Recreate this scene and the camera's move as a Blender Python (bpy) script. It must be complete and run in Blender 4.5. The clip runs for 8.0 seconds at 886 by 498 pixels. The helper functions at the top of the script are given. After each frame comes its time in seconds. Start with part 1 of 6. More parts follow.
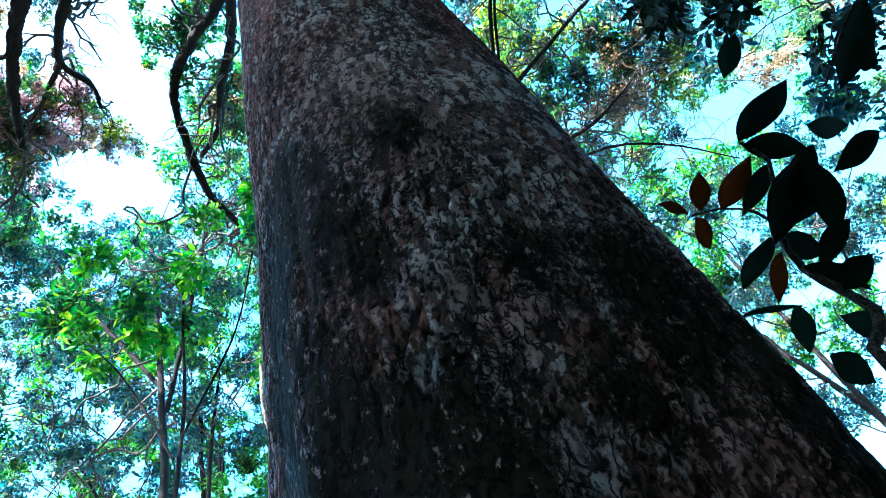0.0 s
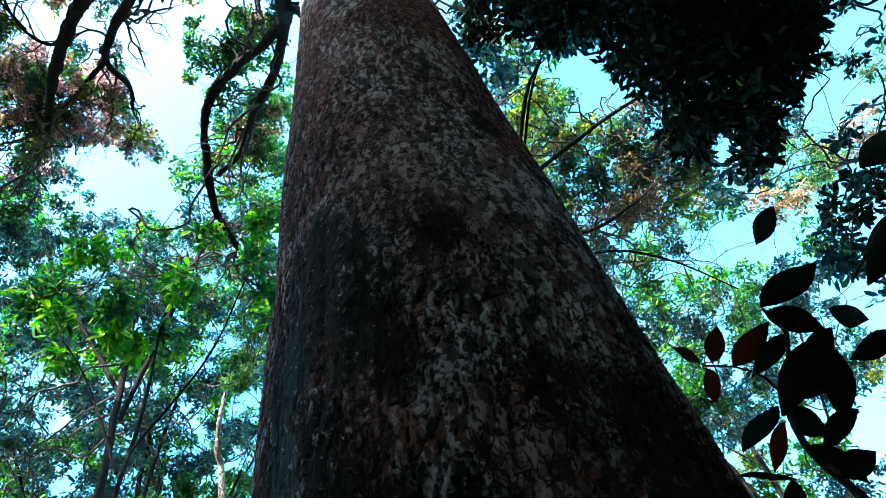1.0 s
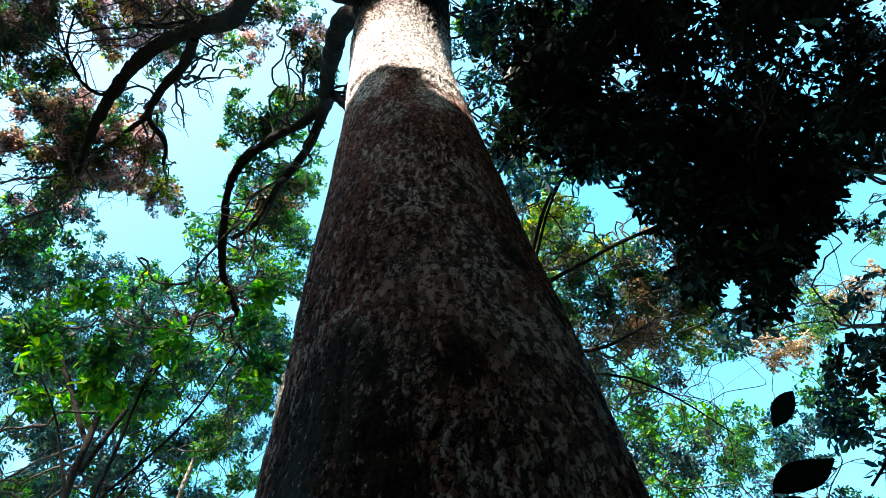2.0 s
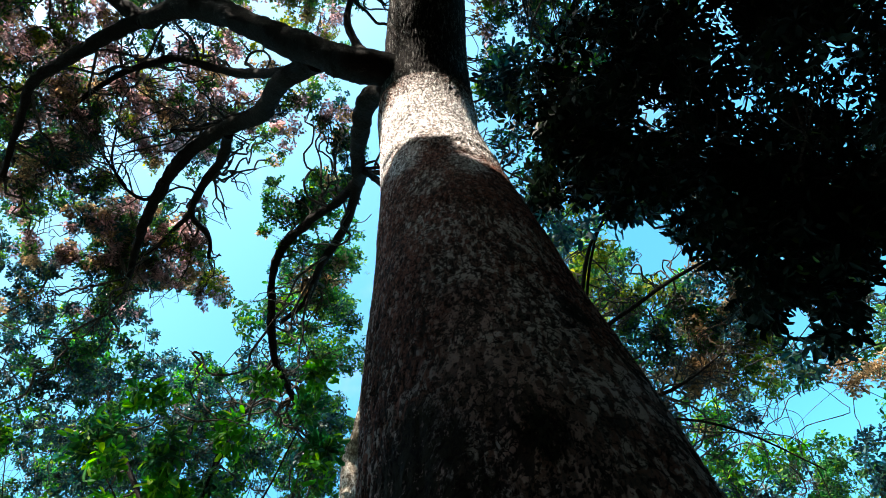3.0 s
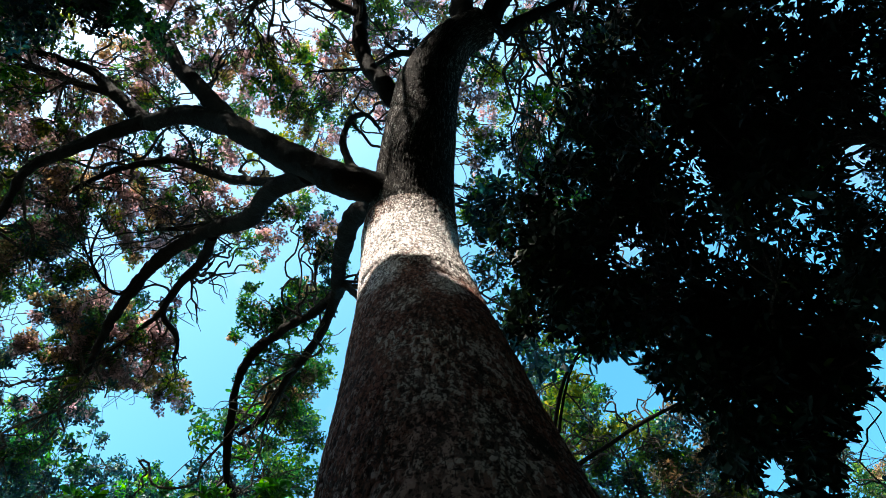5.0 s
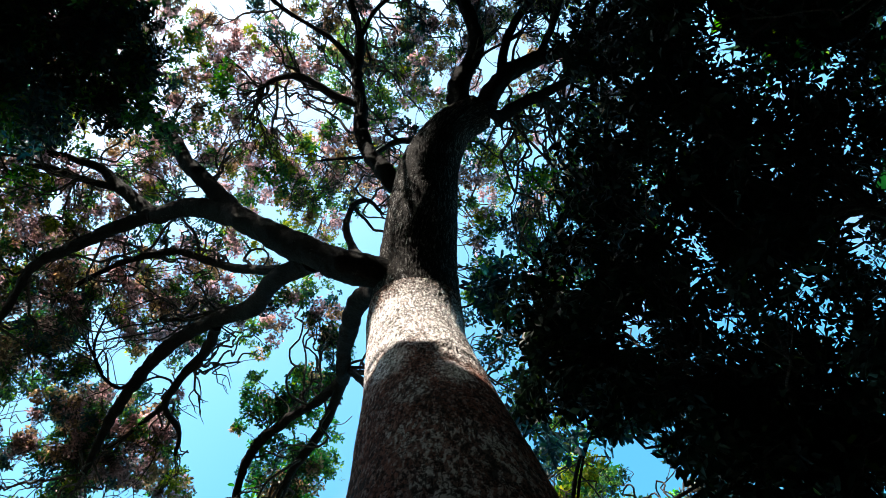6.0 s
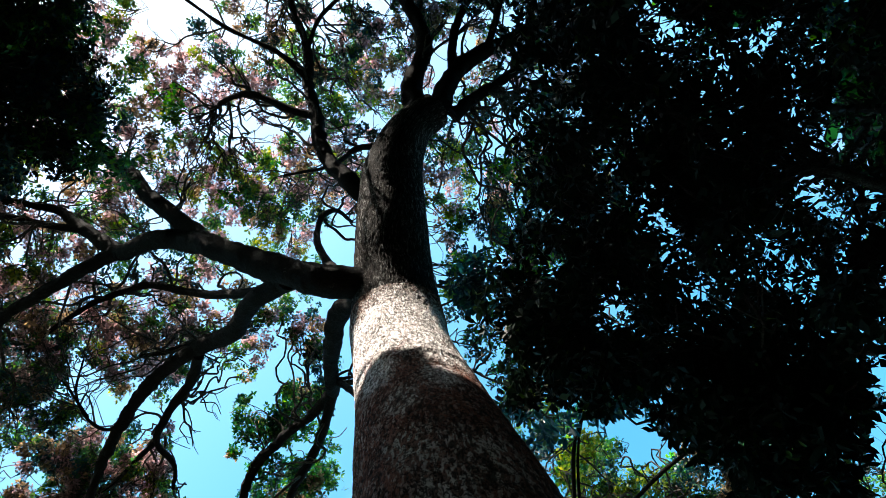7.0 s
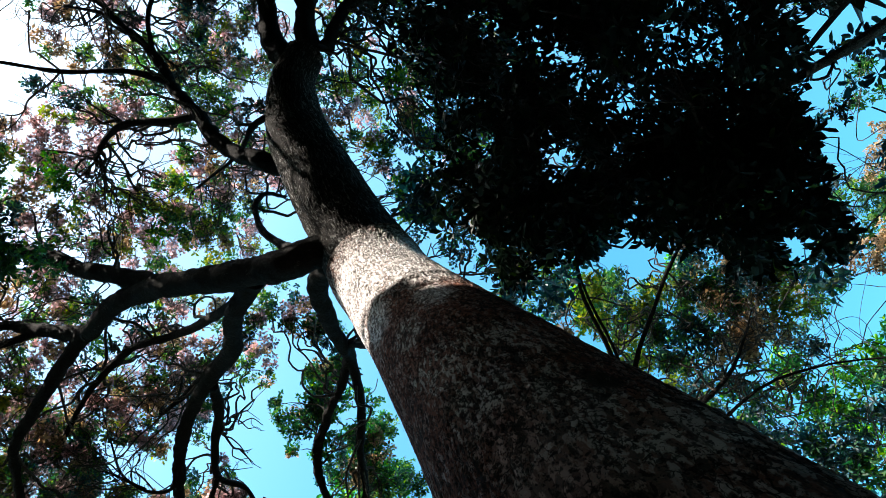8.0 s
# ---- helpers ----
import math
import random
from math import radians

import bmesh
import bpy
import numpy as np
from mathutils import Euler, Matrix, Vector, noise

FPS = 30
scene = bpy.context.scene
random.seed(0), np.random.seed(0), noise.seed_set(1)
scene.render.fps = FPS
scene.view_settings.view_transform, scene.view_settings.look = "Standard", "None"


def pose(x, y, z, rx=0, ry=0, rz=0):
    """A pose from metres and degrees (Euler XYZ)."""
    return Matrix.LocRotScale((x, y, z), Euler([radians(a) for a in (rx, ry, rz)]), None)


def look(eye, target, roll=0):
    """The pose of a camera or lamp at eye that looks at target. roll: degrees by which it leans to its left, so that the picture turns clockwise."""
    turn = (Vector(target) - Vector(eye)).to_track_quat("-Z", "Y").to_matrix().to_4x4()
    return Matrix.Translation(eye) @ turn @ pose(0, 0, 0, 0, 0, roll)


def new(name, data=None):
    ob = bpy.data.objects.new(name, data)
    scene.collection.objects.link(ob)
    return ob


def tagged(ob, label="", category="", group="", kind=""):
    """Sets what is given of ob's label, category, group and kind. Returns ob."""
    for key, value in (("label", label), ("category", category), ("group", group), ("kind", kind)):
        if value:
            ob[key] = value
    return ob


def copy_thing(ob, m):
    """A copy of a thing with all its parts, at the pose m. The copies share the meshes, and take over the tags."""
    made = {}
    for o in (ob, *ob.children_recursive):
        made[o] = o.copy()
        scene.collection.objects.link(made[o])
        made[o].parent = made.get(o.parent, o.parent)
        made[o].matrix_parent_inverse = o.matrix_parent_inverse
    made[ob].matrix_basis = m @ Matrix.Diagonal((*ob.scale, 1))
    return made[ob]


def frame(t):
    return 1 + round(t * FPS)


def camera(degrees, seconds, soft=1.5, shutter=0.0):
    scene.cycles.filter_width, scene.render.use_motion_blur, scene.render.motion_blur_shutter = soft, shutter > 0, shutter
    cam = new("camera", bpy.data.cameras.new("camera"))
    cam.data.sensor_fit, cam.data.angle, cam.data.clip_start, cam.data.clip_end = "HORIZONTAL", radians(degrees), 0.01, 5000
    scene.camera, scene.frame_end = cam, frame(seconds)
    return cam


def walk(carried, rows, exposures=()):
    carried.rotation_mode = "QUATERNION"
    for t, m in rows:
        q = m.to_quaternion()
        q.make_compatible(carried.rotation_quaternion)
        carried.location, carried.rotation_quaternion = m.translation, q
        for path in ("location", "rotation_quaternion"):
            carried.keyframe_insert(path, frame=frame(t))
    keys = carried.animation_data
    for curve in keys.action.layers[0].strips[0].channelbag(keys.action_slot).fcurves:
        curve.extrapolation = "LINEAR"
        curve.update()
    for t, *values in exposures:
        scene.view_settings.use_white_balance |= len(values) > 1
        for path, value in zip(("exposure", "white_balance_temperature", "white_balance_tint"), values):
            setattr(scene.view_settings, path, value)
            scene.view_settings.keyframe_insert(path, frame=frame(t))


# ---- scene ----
cam = camera(70.6, 8.0, soft=0.45)
walk(cam, [
    (0, pose(0.000, 0.000, 1.600, 141.62, 15.21, 18.53)),
    (0.5, pose(-0.024, -0.059, 1.638, 143.28, 12.01, 13.74)),
    (1, pose(-0.063, -0.126, 1.644, 145.02, 8.80, 8.28)),
    (1.5, pose(-0.103, -0.185, 1.673, 148.86, 5.87, 2.40)),
    (2, pose(-0.126, -0.246, 1.686, 152.35, 4.26, 0.87)),
    (2.2, pose(-0.136, -0.266, 1.693, 153.60, 3.91, 1.27)),
    (3.3, pose(-0.194, -0.261, 1.736, 159.43, 3.13, 10.15)),
    (3.5, pose(-0.201, -0.241, 1.729, 159.67, 2.32, 8.88)),
    (4, pose(-0.176, -0.207, 1.772, 160.68, 5.32, 1.30)),
    (4.2, pose(-0.155, -0.208, 1.745, 163.16, 5.28, -0.18)),
    (5.3, pose(-0.153, -0.241, 1.745, 170.84, 4.04, 4.39)),
    (5.5, pose(-0.157, -0.242, 1.766, 172.43, 4.42, 4.08)),
    (6, pose(-0.163, -0.297, 1.754, 176.38, 4.31, 5.60)),
    (6.5, pose(-0.155, -0.348, 1.768, 179.61, 4.80, 6.60)),
    (7, pose(-0.141, -0.387, 1.721, 176.41, 7.13, 12.53)),
    (7.5, pose(-0.108, -0.391, 1.756, 174.61, 10.45, 26.02)),
    (8, pose(-0.082, -0.369, 1.722, 173.55, 13.24, 39.67)),
], exposures=[
    (0, 4.1, 5600, 15), (0.5, 3.8, 5800, 15), (1, 3.2, 6400, 14), (1.5, 2.72, 6900, 14), (2.2, 2.28, 7300, 13), (3.3, 1.72, 7150, 12), (5.5, 1.6, 7100, 12), (8, 1.62, 6950, 12),
])

# ---- sky and sun ----
SUN_EL, SUN_AZ = radians(39), radians(207)          # azimuth clockwise from +y
world = bpy.data.worlds.new("sky")
scene.world = world
world.use_nodes = True
wn, wl = world.node_tree.nodes, world.node_tree.links
bg = wn["Background"]
sky = wn.new("ShaderNodeTexSky")
sky.sky_type, sky.sun_disc = "NISHITA", False
sky.sun_elevation, sky.sun_rotation = SUN_EL, SUN_AZ
sky.air_density, sky.dust_density, sky.ozone_density = 1.0, 1.8, 1.0
# hazy white towards the sun, clear cyan away from it, with a few thin clouds
way, facing, glare = wn.new("ShaderNodeTexCoord"), wn.new("ShaderNodeVectorMath"), wn.new("ShaderNodeValToRGB")
facing.operation = "DOT_PRODUCT"
facing.inputs[1].default_value = (math.sin(SUN_AZ) * math.cos(SUN_EL), math.cos(SUN_AZ) * math.cos(SUN_EL), math.sin(SUN_EL))
wl.new(way.outputs["Generated"], facing.inputs[0])
wl.new(facing.outputs["Value"], glare.inputs[0])
stops = glare.color_ramp.elements
stops[0].position, stops[0].color = 0.20, (0.40, 1.29, 1.39, 1)
stops[1].position, stops[1].color = 0.50, (0.74, 1.46, 1.50, 1)
last = stops.new(0.80)
last.color = (1.12, 1.45, 1.50, 1)
puff, cover, cloudy = wn.new("ShaderNodeTexNoise"), wn.new("ShaderNodeMapRange"), wn.new("ShaderNodeMix")
puff.inputs["Scale"].default_value, puff.inputs["Detail"].default_value, puff.inputs["Roughness"].default_value = 3.1, 5.0, 0.55
cover.interpolation_type = "SMOOTHSTEP"
for k, v in zip(("From Min", "From Max", "To Min", "To Max"), (0.55, 0.70, 0.0, 0.7)):
    cover.inputs[k].default_value = v
cloudy.data_type = "RGBA"
cloudy.inputs[7].default_value = (1.5, 1.6, 1.7, 1)
wl.new(way.outputs["Generated"], puff.inputs["Vector"])
wl.new(puff.outputs[0], cover.inputs[0])
wl.new(cover.outputs[0], cloudy.inputs[0])
wl.new(glare.outputs[0], cloudy.inputs[6])
tint = wn.new("ShaderNodeMix")
tint.data_type, tint.blend_type = "RGBA", "MULTIPLY"
tint.inputs[0].default_value = 1.0
wl.new(sky.outputs[0], tint.inputs[6])
wl.new(cloudy.outputs[2], tint.inputs[7])
wl.new(tint.outputs[2], bg.inputs[0])
bg.inputs[1].default_value = 0.15

sun_data = bpy.data.lights.new("sun", "SUN")
sun_data.energy, sun_data.angle, sun_data.color = 5.0, radians(0.53), (1.0, 0.96, 0.90)
sun = new("sun", sun_data)
sun_dir = Vector((math.sin(SUN_AZ) * math.cos(SUN_EL), math.cos(SUN_AZ) * math.cos(SUN_EL), math.sin(SUN_EL)))
sun.matrix_world = look(sun_dir * 60, (0, 0, 0))

rng = np.random.default_rng(11)


# ---- materials ----
def nodes_of(name):
    m = bpy.data.materials.new(name)
    m.use_nodes = True
    return m, m.node_tree.nodes, m.node_tree.links, m.node_tree.nodes["Principled BSDF"]


def ramp(n, stops):
    r = n.new("ShaderNodeValToRGB")
    e = r.color_ramp.elements
    while len(e) < len(stops):
        e.new(0.5)
    for k, (p, c) in zip(e, stops):
        k.position, k.color = p, (*c, 1) if len(c) == 3 else c
    return r


def noise_node(n, l, scale, detail=4.0, rough=0.6, stretch=(1, 1, 1), shift=(0, 0, 0)):
    tc, mp, ns = n.new("ShaderNodeTexCoord"), n.new("ShaderNodeMapping"), n.new("ShaderNodeTexNoise")
    mp.inputs["Scale"].default_value, mp.inputs["Location"].default_value = stretch, shift
    ns.inputs["Scale"].default_value, ns.inputs["Detail"].default_value, ns.inputs["Roughness"].default_value = scale, detail, rough
    l.new(tc.outputs["Object"], mp.inputs[0])
    l.new(mp.outputs[0], ns.inputs["Vector"])
    return ns.outputs[0]


def mix_col(n, l, fac, a, b):
    m = n.new("ShaderNodeMix")
    m.data_type = "RGBA"
    for sock, v in ((m.inputs[0], fac), (m.inputs[6], a), (m.inputs[7], b)):
        if isinstance(v, tuple):
            sock.default_value = (*v, 1)
        else:
            l.new(v, sock)
    return m.outputs[2]


def maths(n, l, op, a, b):
    m = n.new("ShaderNodeMath")
    m.operation = op
    for sock, v in zip(m.inputs, (a, b)):
        if isinstance(v, (int, float)):
            sock.default_value = v
        else:
            l.new(v, sock)
    return m.outputs[0]


def step_mask(n, l, value, lo, hi, most=1.0):
    r = n.new("ShaderNodeMapRange")
    r.interpolation_type = "SMOOTHSTEP"
    for k, v in zip(("From Min", "From Max", "To Min", "To Max"), (lo, hi, 0.0, most)):
        r.inputs[k].default_value = v
    l.new(value, r.inputs[0])
    return r.outputs[0]


def bark_mat(name, base, pale, dark, moss, pink, scale=1.0, bump=0.6, lichen=0.5, damp=0.58, flaky=False, places=(), pit=0.57):
    """Flaky bark: brown plates, soft pale lichen, pinkish freshly flaked places, dark pits, darker and mossy patches.
    """
    m, n, l, p = nodes_of(name)
    fine = noise_node(n, l, 130 * scale, 6, 0.72, (1, 1, 0.55))
    mid = noise_node(n, l, 42 * scale, 7, 0.7, (1, 1, 0.4), (3, 1, 0))
    blot = noise_node(n, l, 9.0 * scale, 9, 0.74, (1, 1, 0.5), (0, 7, 2))
    wide = noise_node(n, l, 1.9 * scale, 5, 0.6, (1, 1, 0.5), (5, 2, 9))
    rosy = noise_node(n, l, 3.4 * scale, 6, 0.65, (1, 1, 0.5), (1, 8, 4))
    holes = noise_node(n, l, 46 * scale, 5, 0.6, (1, 1, 0.75), (8, 3, 6))
    streak = noise_node(n, l, 17 * scale, 5, 0.65, (1, 1, 0.16), (2, 6, 3))
    fleck = noise_node(n, l, 62.0 * scale, 7, 0.75, (1, 1, 0.6), (4, 4, 1))
    at = n.new("ShaderNodeAttribute")                    # one tone for each flake of bark
    at.attribute_name = "flake"
    flake = at.outputs["Fac"] if flaky else mid
    c0 = ramp(n, [(0.38, dark), (0.48, base), (0.60, tuple(min(1, v * 1.8) for v in base))])
    l.new(maths(n, l, "ADD", maths(n, l, "ADD", maths(n, l, "MULTIPLY", mid, 0.40), maths(n, l, "MULTIPLY", fine, 0.36)), maths(n, l, "MULTIPLY", flake, 0.24)), c0.inputs[0])
    c1 = mix_col(n, l, step_mask(n, l, maths(n, l, "ADD", maths(n, l, "MULTIPLY", rosy, 0.75), maths(n, l, "MULTIPLY", fleck, 0.25)), 0.51, 0.60, 0.7), c0.outputs[0], pink)
    grain = maths(n, l, "ADD", maths(n, l, "ADD", maths(n, l, "MULTIPLY", blot, 0.38), maths(n, l, "MULTIPLY", fleck, 0.36)), maths(n, l, "MULTIPLY", flake, 0.26))
    c2 = mix_col(n, l, step_mask(n, l, grain, lichen, lichen + 0.035, 0.9), c1, pale)
    c3 = mix_col(n, l, step_mask(n, l, maths(n, l, "ADD", maths(n, l, "MULTIPLY", wide, 0.7), maths(n, l, "MULTIPLY", fleck, 0.3)), damp, damp + 0.1, 0.8), c2, moss)
    ragged = maths(n, l, "ADD", maths(n, l, "MULTIPLY", maths(n, l, "SUBTRACT", blot, 0.5), 2.6), maths(n, l, "MULTIPLY", maths(n, l, "SUBTRACT", fleck, 0.5), 2.6))
    for colour, most, kind in places:                    # wear of each kind, and painted-in sunlight, lies where its attribute is low
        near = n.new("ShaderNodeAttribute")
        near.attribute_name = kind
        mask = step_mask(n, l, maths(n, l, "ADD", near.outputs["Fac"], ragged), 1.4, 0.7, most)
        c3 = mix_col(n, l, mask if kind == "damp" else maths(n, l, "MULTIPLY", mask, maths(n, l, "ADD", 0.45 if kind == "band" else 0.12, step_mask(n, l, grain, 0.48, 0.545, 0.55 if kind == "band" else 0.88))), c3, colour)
    gouge = noise_node(n, l, 20 * scale, 6, 0.68, (1, 1, 0.8), (9, 9, 2))
    marks = maths(n, l, "MAXIMUM", step_mask(n, l, holes, pit, pit + 0.05, 0.85), step_mask(n, l, gouge, 0.585, 0.615, 0.85))
    pits = maths(n, l, "MAXIMUM", marks, step_mask(n, l, streak, 0.62, 0.68, 0.7))
    if flaky:                                            # dirt, and shade painted into the colour, darken the cracks between the flakes
        ck = n.new("ShaderNodeAttribute")
        ck.attribute_name = "crack"
        pits = maths(n, l, "MAXIMUM", pits, step_mask(n, l, maths(n, l, "ADD", ck.outputs["Fac"], maths(n, l, "MULTIPLY", maths(n, l, "SUBTRACT", fleck, 0.5), 2.0)), 0.2, 0.55, 0.88))
    if flaky:                                            # short crooked cracks, and pale flecks where bark has scaled off
        tc, mp, vo, bend = n.new("ShaderNodeTexCoord"), n.new("ShaderNodeMapping"), n.new("ShaderNodeTexVoronoi"), n.new("ShaderNodeVectorMath")
        mp.inputs["Scale"].default_value = (1, 1, 0.42)
        vo.feature = "DISTANCE_TO_EDGE"
        vo.inputs["Scale"].default_value = 30
        bend.operation = "MULTIPLY_ADD"
        ns = n.new("ShaderNodeTexNoise")
        ns.inputs["Scale"].default_value, ns.inputs["Detail"].default_value = 14, 4
        bend.inputs[1].default_value = (0.09, 0.09, 0.16)
        l.new(tc.outputs["Object"], ns.inputs["Vector"])
        l.new(ns.outputs["Color"], bend.inputs[0])
        l.new(tc.outputs["Object"], bend.inputs[2])
        l.new(bend.outputs[0], mp.inputs[0])
        l.new(mp.outputs[0], vo.inputs["Vector"])
        lines = maths(n, l, "MULTIPLY", step_mask(n, l, vo.outputs["Distance"], 0.09, 0.02, 0.95), step_mask(n, l, blot, 0.44, 0.54, 1.0))
        pits = maths(n, l, "MAXIMUM", pits, lines)
        scale_off = noise_node(n, l, 38, 7, 0.72, (1, 1, 0.6), (6, 1, 9))
        c3 = mix_col(n, l, step_mask(n, l, scale_off, 0.585, 0.625, 0.6), c3, tuple(1.1 * v for v in pale))
    c4 = mix_col(n, l, pits, c3, dark)
    l.new(c4, p.inputs["Base Color"])
    p.inputs["Roughness"].default_value = 0.85
    p.inputs["Specular IOR Level"].default_value = 0.06
    b = n.new("ShaderNodeBump")
    b.inputs["Strength"].default_value, b.inputs["Distance"].default_value = bump, 0.016 / scale
    l.new(maths(n, l, "SUBTRACT", maths(n, l, "ADD", maths(n, l, "MULTIPLY", fine, 0.5), maths(n, l, "MULTIPLY", mid, 0.4 if flaky else 1.0)), maths(n, l, "MULTIPLY", pits, 0.3)), b.inputs["Height"])
    l.new(b.outputs[0], p.inputs["Normal"])
    return m


def leaf_mat(name, tones, through_light=0.4, rough=0.5, shine=0.22):
    """Leaves whose colour varies from leaf to leaf; light passes through them."""
    m, n, l, p = nodes_of(name)
    geo = n.new("ShaderNodeNewGeometry")
    c = ramp(n, tones)
    l.new(geo.outputs["Random Per Island"], c.inputs[0])
    big = noise_node(n, l, 2.2, 3)
    hs = n.new("ShaderNodeHueSaturation")
    mr = n.new("ShaderNodeMapRange")
    for k, v in zip(("From Min", "From Max", "To Min", "To Max"), (0.34, 0.68, 0.4, 1.7)):
        mr.inputs[k].default_value = v
    l.new(big, mr.inputs[0])
    l.new(mr.outputs[0], hs.inputs["Value"])
    l.new(c.outputs[0], hs.inputs["Color"])
    l.new(hs.outputs[0], p.inputs["Base Color"])
    p.inputs["Roughness"].default_value = rough
    p.inputs["Specular IOR Level"].default_value = shine
    tr, mx = n.new("ShaderNodeBsdfTranslucent"), n.new("ShaderNodeMixShader")
    br = n.new("ShaderNodeHueSaturation")
    br.inputs["Saturation"].default_value, br.inputs["Value"].default_value = 1.2, 1.5
    l.new(hs.outputs[0], br.inputs["Color"])
    l.new(br.outputs[0], tr.inputs[0])
    mx.inputs[0].default_value = through_light
    l.new(p.outputs[0], mx.inputs[1])
    l.new(tr.outputs[0], mx.inputs[2])
    l.new(mx.outputs[0], n["Material Output"].inputs[0])
    return m


SPOT_PALE = [(-0.107, -0.759, 3.024, 0.013), (-0.089, -0.737, 2.312, 0.018), (-0.103, -0.735, 2.282, 0.016), (-0.413, -0.598, 2.353, 0.012), (0.391, -0.586, 2.593, 0.014), (0.108, -0.725, 2.226, 0.016), (0.183, -0.727, 3.042, 0.016), (-0.159, -0.729, 2.400, 0.011), (0.380, -0.591, 2.302, 0.013), (0.082, -0.720, 2.021, 0.018), (0.144, -0.716, 2.254, 0.012)]
# darker spots on the bark, many of them over the hollows
SPOT_DARKER = [(-0.30, -0.66, 2.12, 0.16), (-0.08, -0.74, 2.02, 0.14), (0.36, -0.60, 2.35, 0.12), (0.50, -0.50, 2.1, 0.14), (-0.142, -0.743, 2.640, 0.060), (0.158, -0.719, 2.468, 0.060), (-0.494, -0.523, 2.563, 0.080), (-0.323, -0.666, 2.481, 0.070), (-0.182, -0.712, 2.163, 0.090), (-0.292, -0.674, 2.259, 0.100), (0.215, -0.687, 2.125, 0.060), (0.313, -0.637, 2.196, 0.050), (0.018, -0.764, 3.055, 0.050), (-0.218, -0.735, 3.085, 0.050), (0.296, -0.678, 3.758, 0.050), (-0.054, -0.738, 2.267, 0.040), (-0.383, -0.645, 3.034, 0.130), (-0.425, -0.606, 2.853, 0.130), (-0.216, -0.725, 2.775, 0.100), (-0.328, -0.686, 3.176, 0.080), (-0.454, -0.578, 2.862, 0.090), (-0.473, -0.552, 2.701, 0.100), (-0.469, -0.551, 2.527, 0.100), (-0.377, -0.647, 2.939, 0.070)]
# sunlight across the trunk, put into the bark colour as a near-white band
SPOT_SUN_BAND = [(-0.219, -0.917, 7.210, 0.420), (0.118, -0.888, 7.126, 0.420), (0.232, -0.779, 6.479, 0.240), (-0.320, -0.805, 6.172, 0.160), (0.114, -0.821, 5.674, 0.120), (0.0, -1.0, 7.72, 0.38), (-0.36, -0.84, 7.65, 0.30), (0.30, -0.86, 7.65, 0.30), (0.36, -0.72, 7.05, 0.26), (-0.42, -0.70, 6.85, 0.26)]
SPOT_BROWN = [(0.0, -0.77, 4.2, 0.50), (0.0, -0.80, 5.2, 0.50), (-0.30, -0.72, 4.7, 0.40), (0.30, -0.68, 4.7, 0.40), (0.30, -0.65, 3.9, 0.30)]
SPOT_GREY = [(0.05, -0.74, 2.55, 0.30), (-0.20, -0.72, 3.05, 0.26), (0.25, -0.66, 2.95, 0.26), (0.0, -0.75, 2.1, 0.26), (0.42, -0.55, 2.5, 0.26), (0.05, -0.76, 3.5, 0.22)]
SPOT_ROSY = [(-0.233, -0.708, 2.459, 0.050), (-0.189, -0.725, 2.532, 0.050), (0.075, -0.735, 2.363, 0.100), (0.160, -0.710, 2.172, 0.035), (0.317, -0.632, 2.075, 0.120), (-0.221, -0.725, 2.745, 0.060), (-0.092, -0.771, 3.324, 0.140), (0.014, -0.763, 3.044, 0.140), (-0.093, -0.784, 3.748, 0.120), (0.097, -0.748, 2.936, 0.100)]
SPOT_LICHEN = [(0.040, -0.737, 2.268, 0.100), (0.030, -0.732, 2.144, 0.060), (0.161, -0.728, 2.791, 0.140), (0.034, -0.749, 2.584, 0.100), (0.322, -0.628, 2.054, 0.090), (0.279, -0.672, 2.658, 0.080), (0.036, -0.754, 2.774, 0.080), (0.132, -0.749, 3.269, 0.100), (0.342, -0.636, 3.299, 0.120), (-0.144, -0.750, 2.893, 0.080), (-0.260, -0.711, 2.832, 0.060), (0.253, -0.680, 2.405, 0.070), (-0.179, -0.827, 5.380, 0.120), (0.090, -0.797, 4.657, 0.100), (-0.254, -0.782, 4.831, 0.080), (0.187, -0.756, 4.458, 0.160), (0.146, -0.755, 3.750, 0.160), (-0.085, -0.796, 4.132, 0.160), (0.178, -0.736, 3.413, 0.120), (-0.125, -0.811, 4.686, 0.140), (-0.064, -0.780, 3.571, 0.140)]
BARK = bark_mat("great_tree_bark", (0.135, 0.050, 0.031), (0.46, 0.34, 0.29), (0.009, 0.0045, 0.003), (0.036, 0.022, 0.012), (0.32, 0.125, 0.085), 1.0, 0.9, 0.545, 0.55, True, pit=0.55, places=
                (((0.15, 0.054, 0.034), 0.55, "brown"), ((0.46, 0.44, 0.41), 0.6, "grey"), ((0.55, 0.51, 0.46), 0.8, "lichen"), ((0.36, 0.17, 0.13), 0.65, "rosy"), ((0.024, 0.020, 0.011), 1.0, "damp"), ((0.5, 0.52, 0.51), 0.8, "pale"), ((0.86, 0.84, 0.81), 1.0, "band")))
WEAR_AND_SUN = {"brown": SPOT_BROWN, "grey": SPOT_GREY, "lichen": SPOT_LICHEN, "rosy": SPOT_ROSY, "damp": SPOT_DARKER, "pale": SPOT_PALE, "band": SPOT_SUN_BAND}
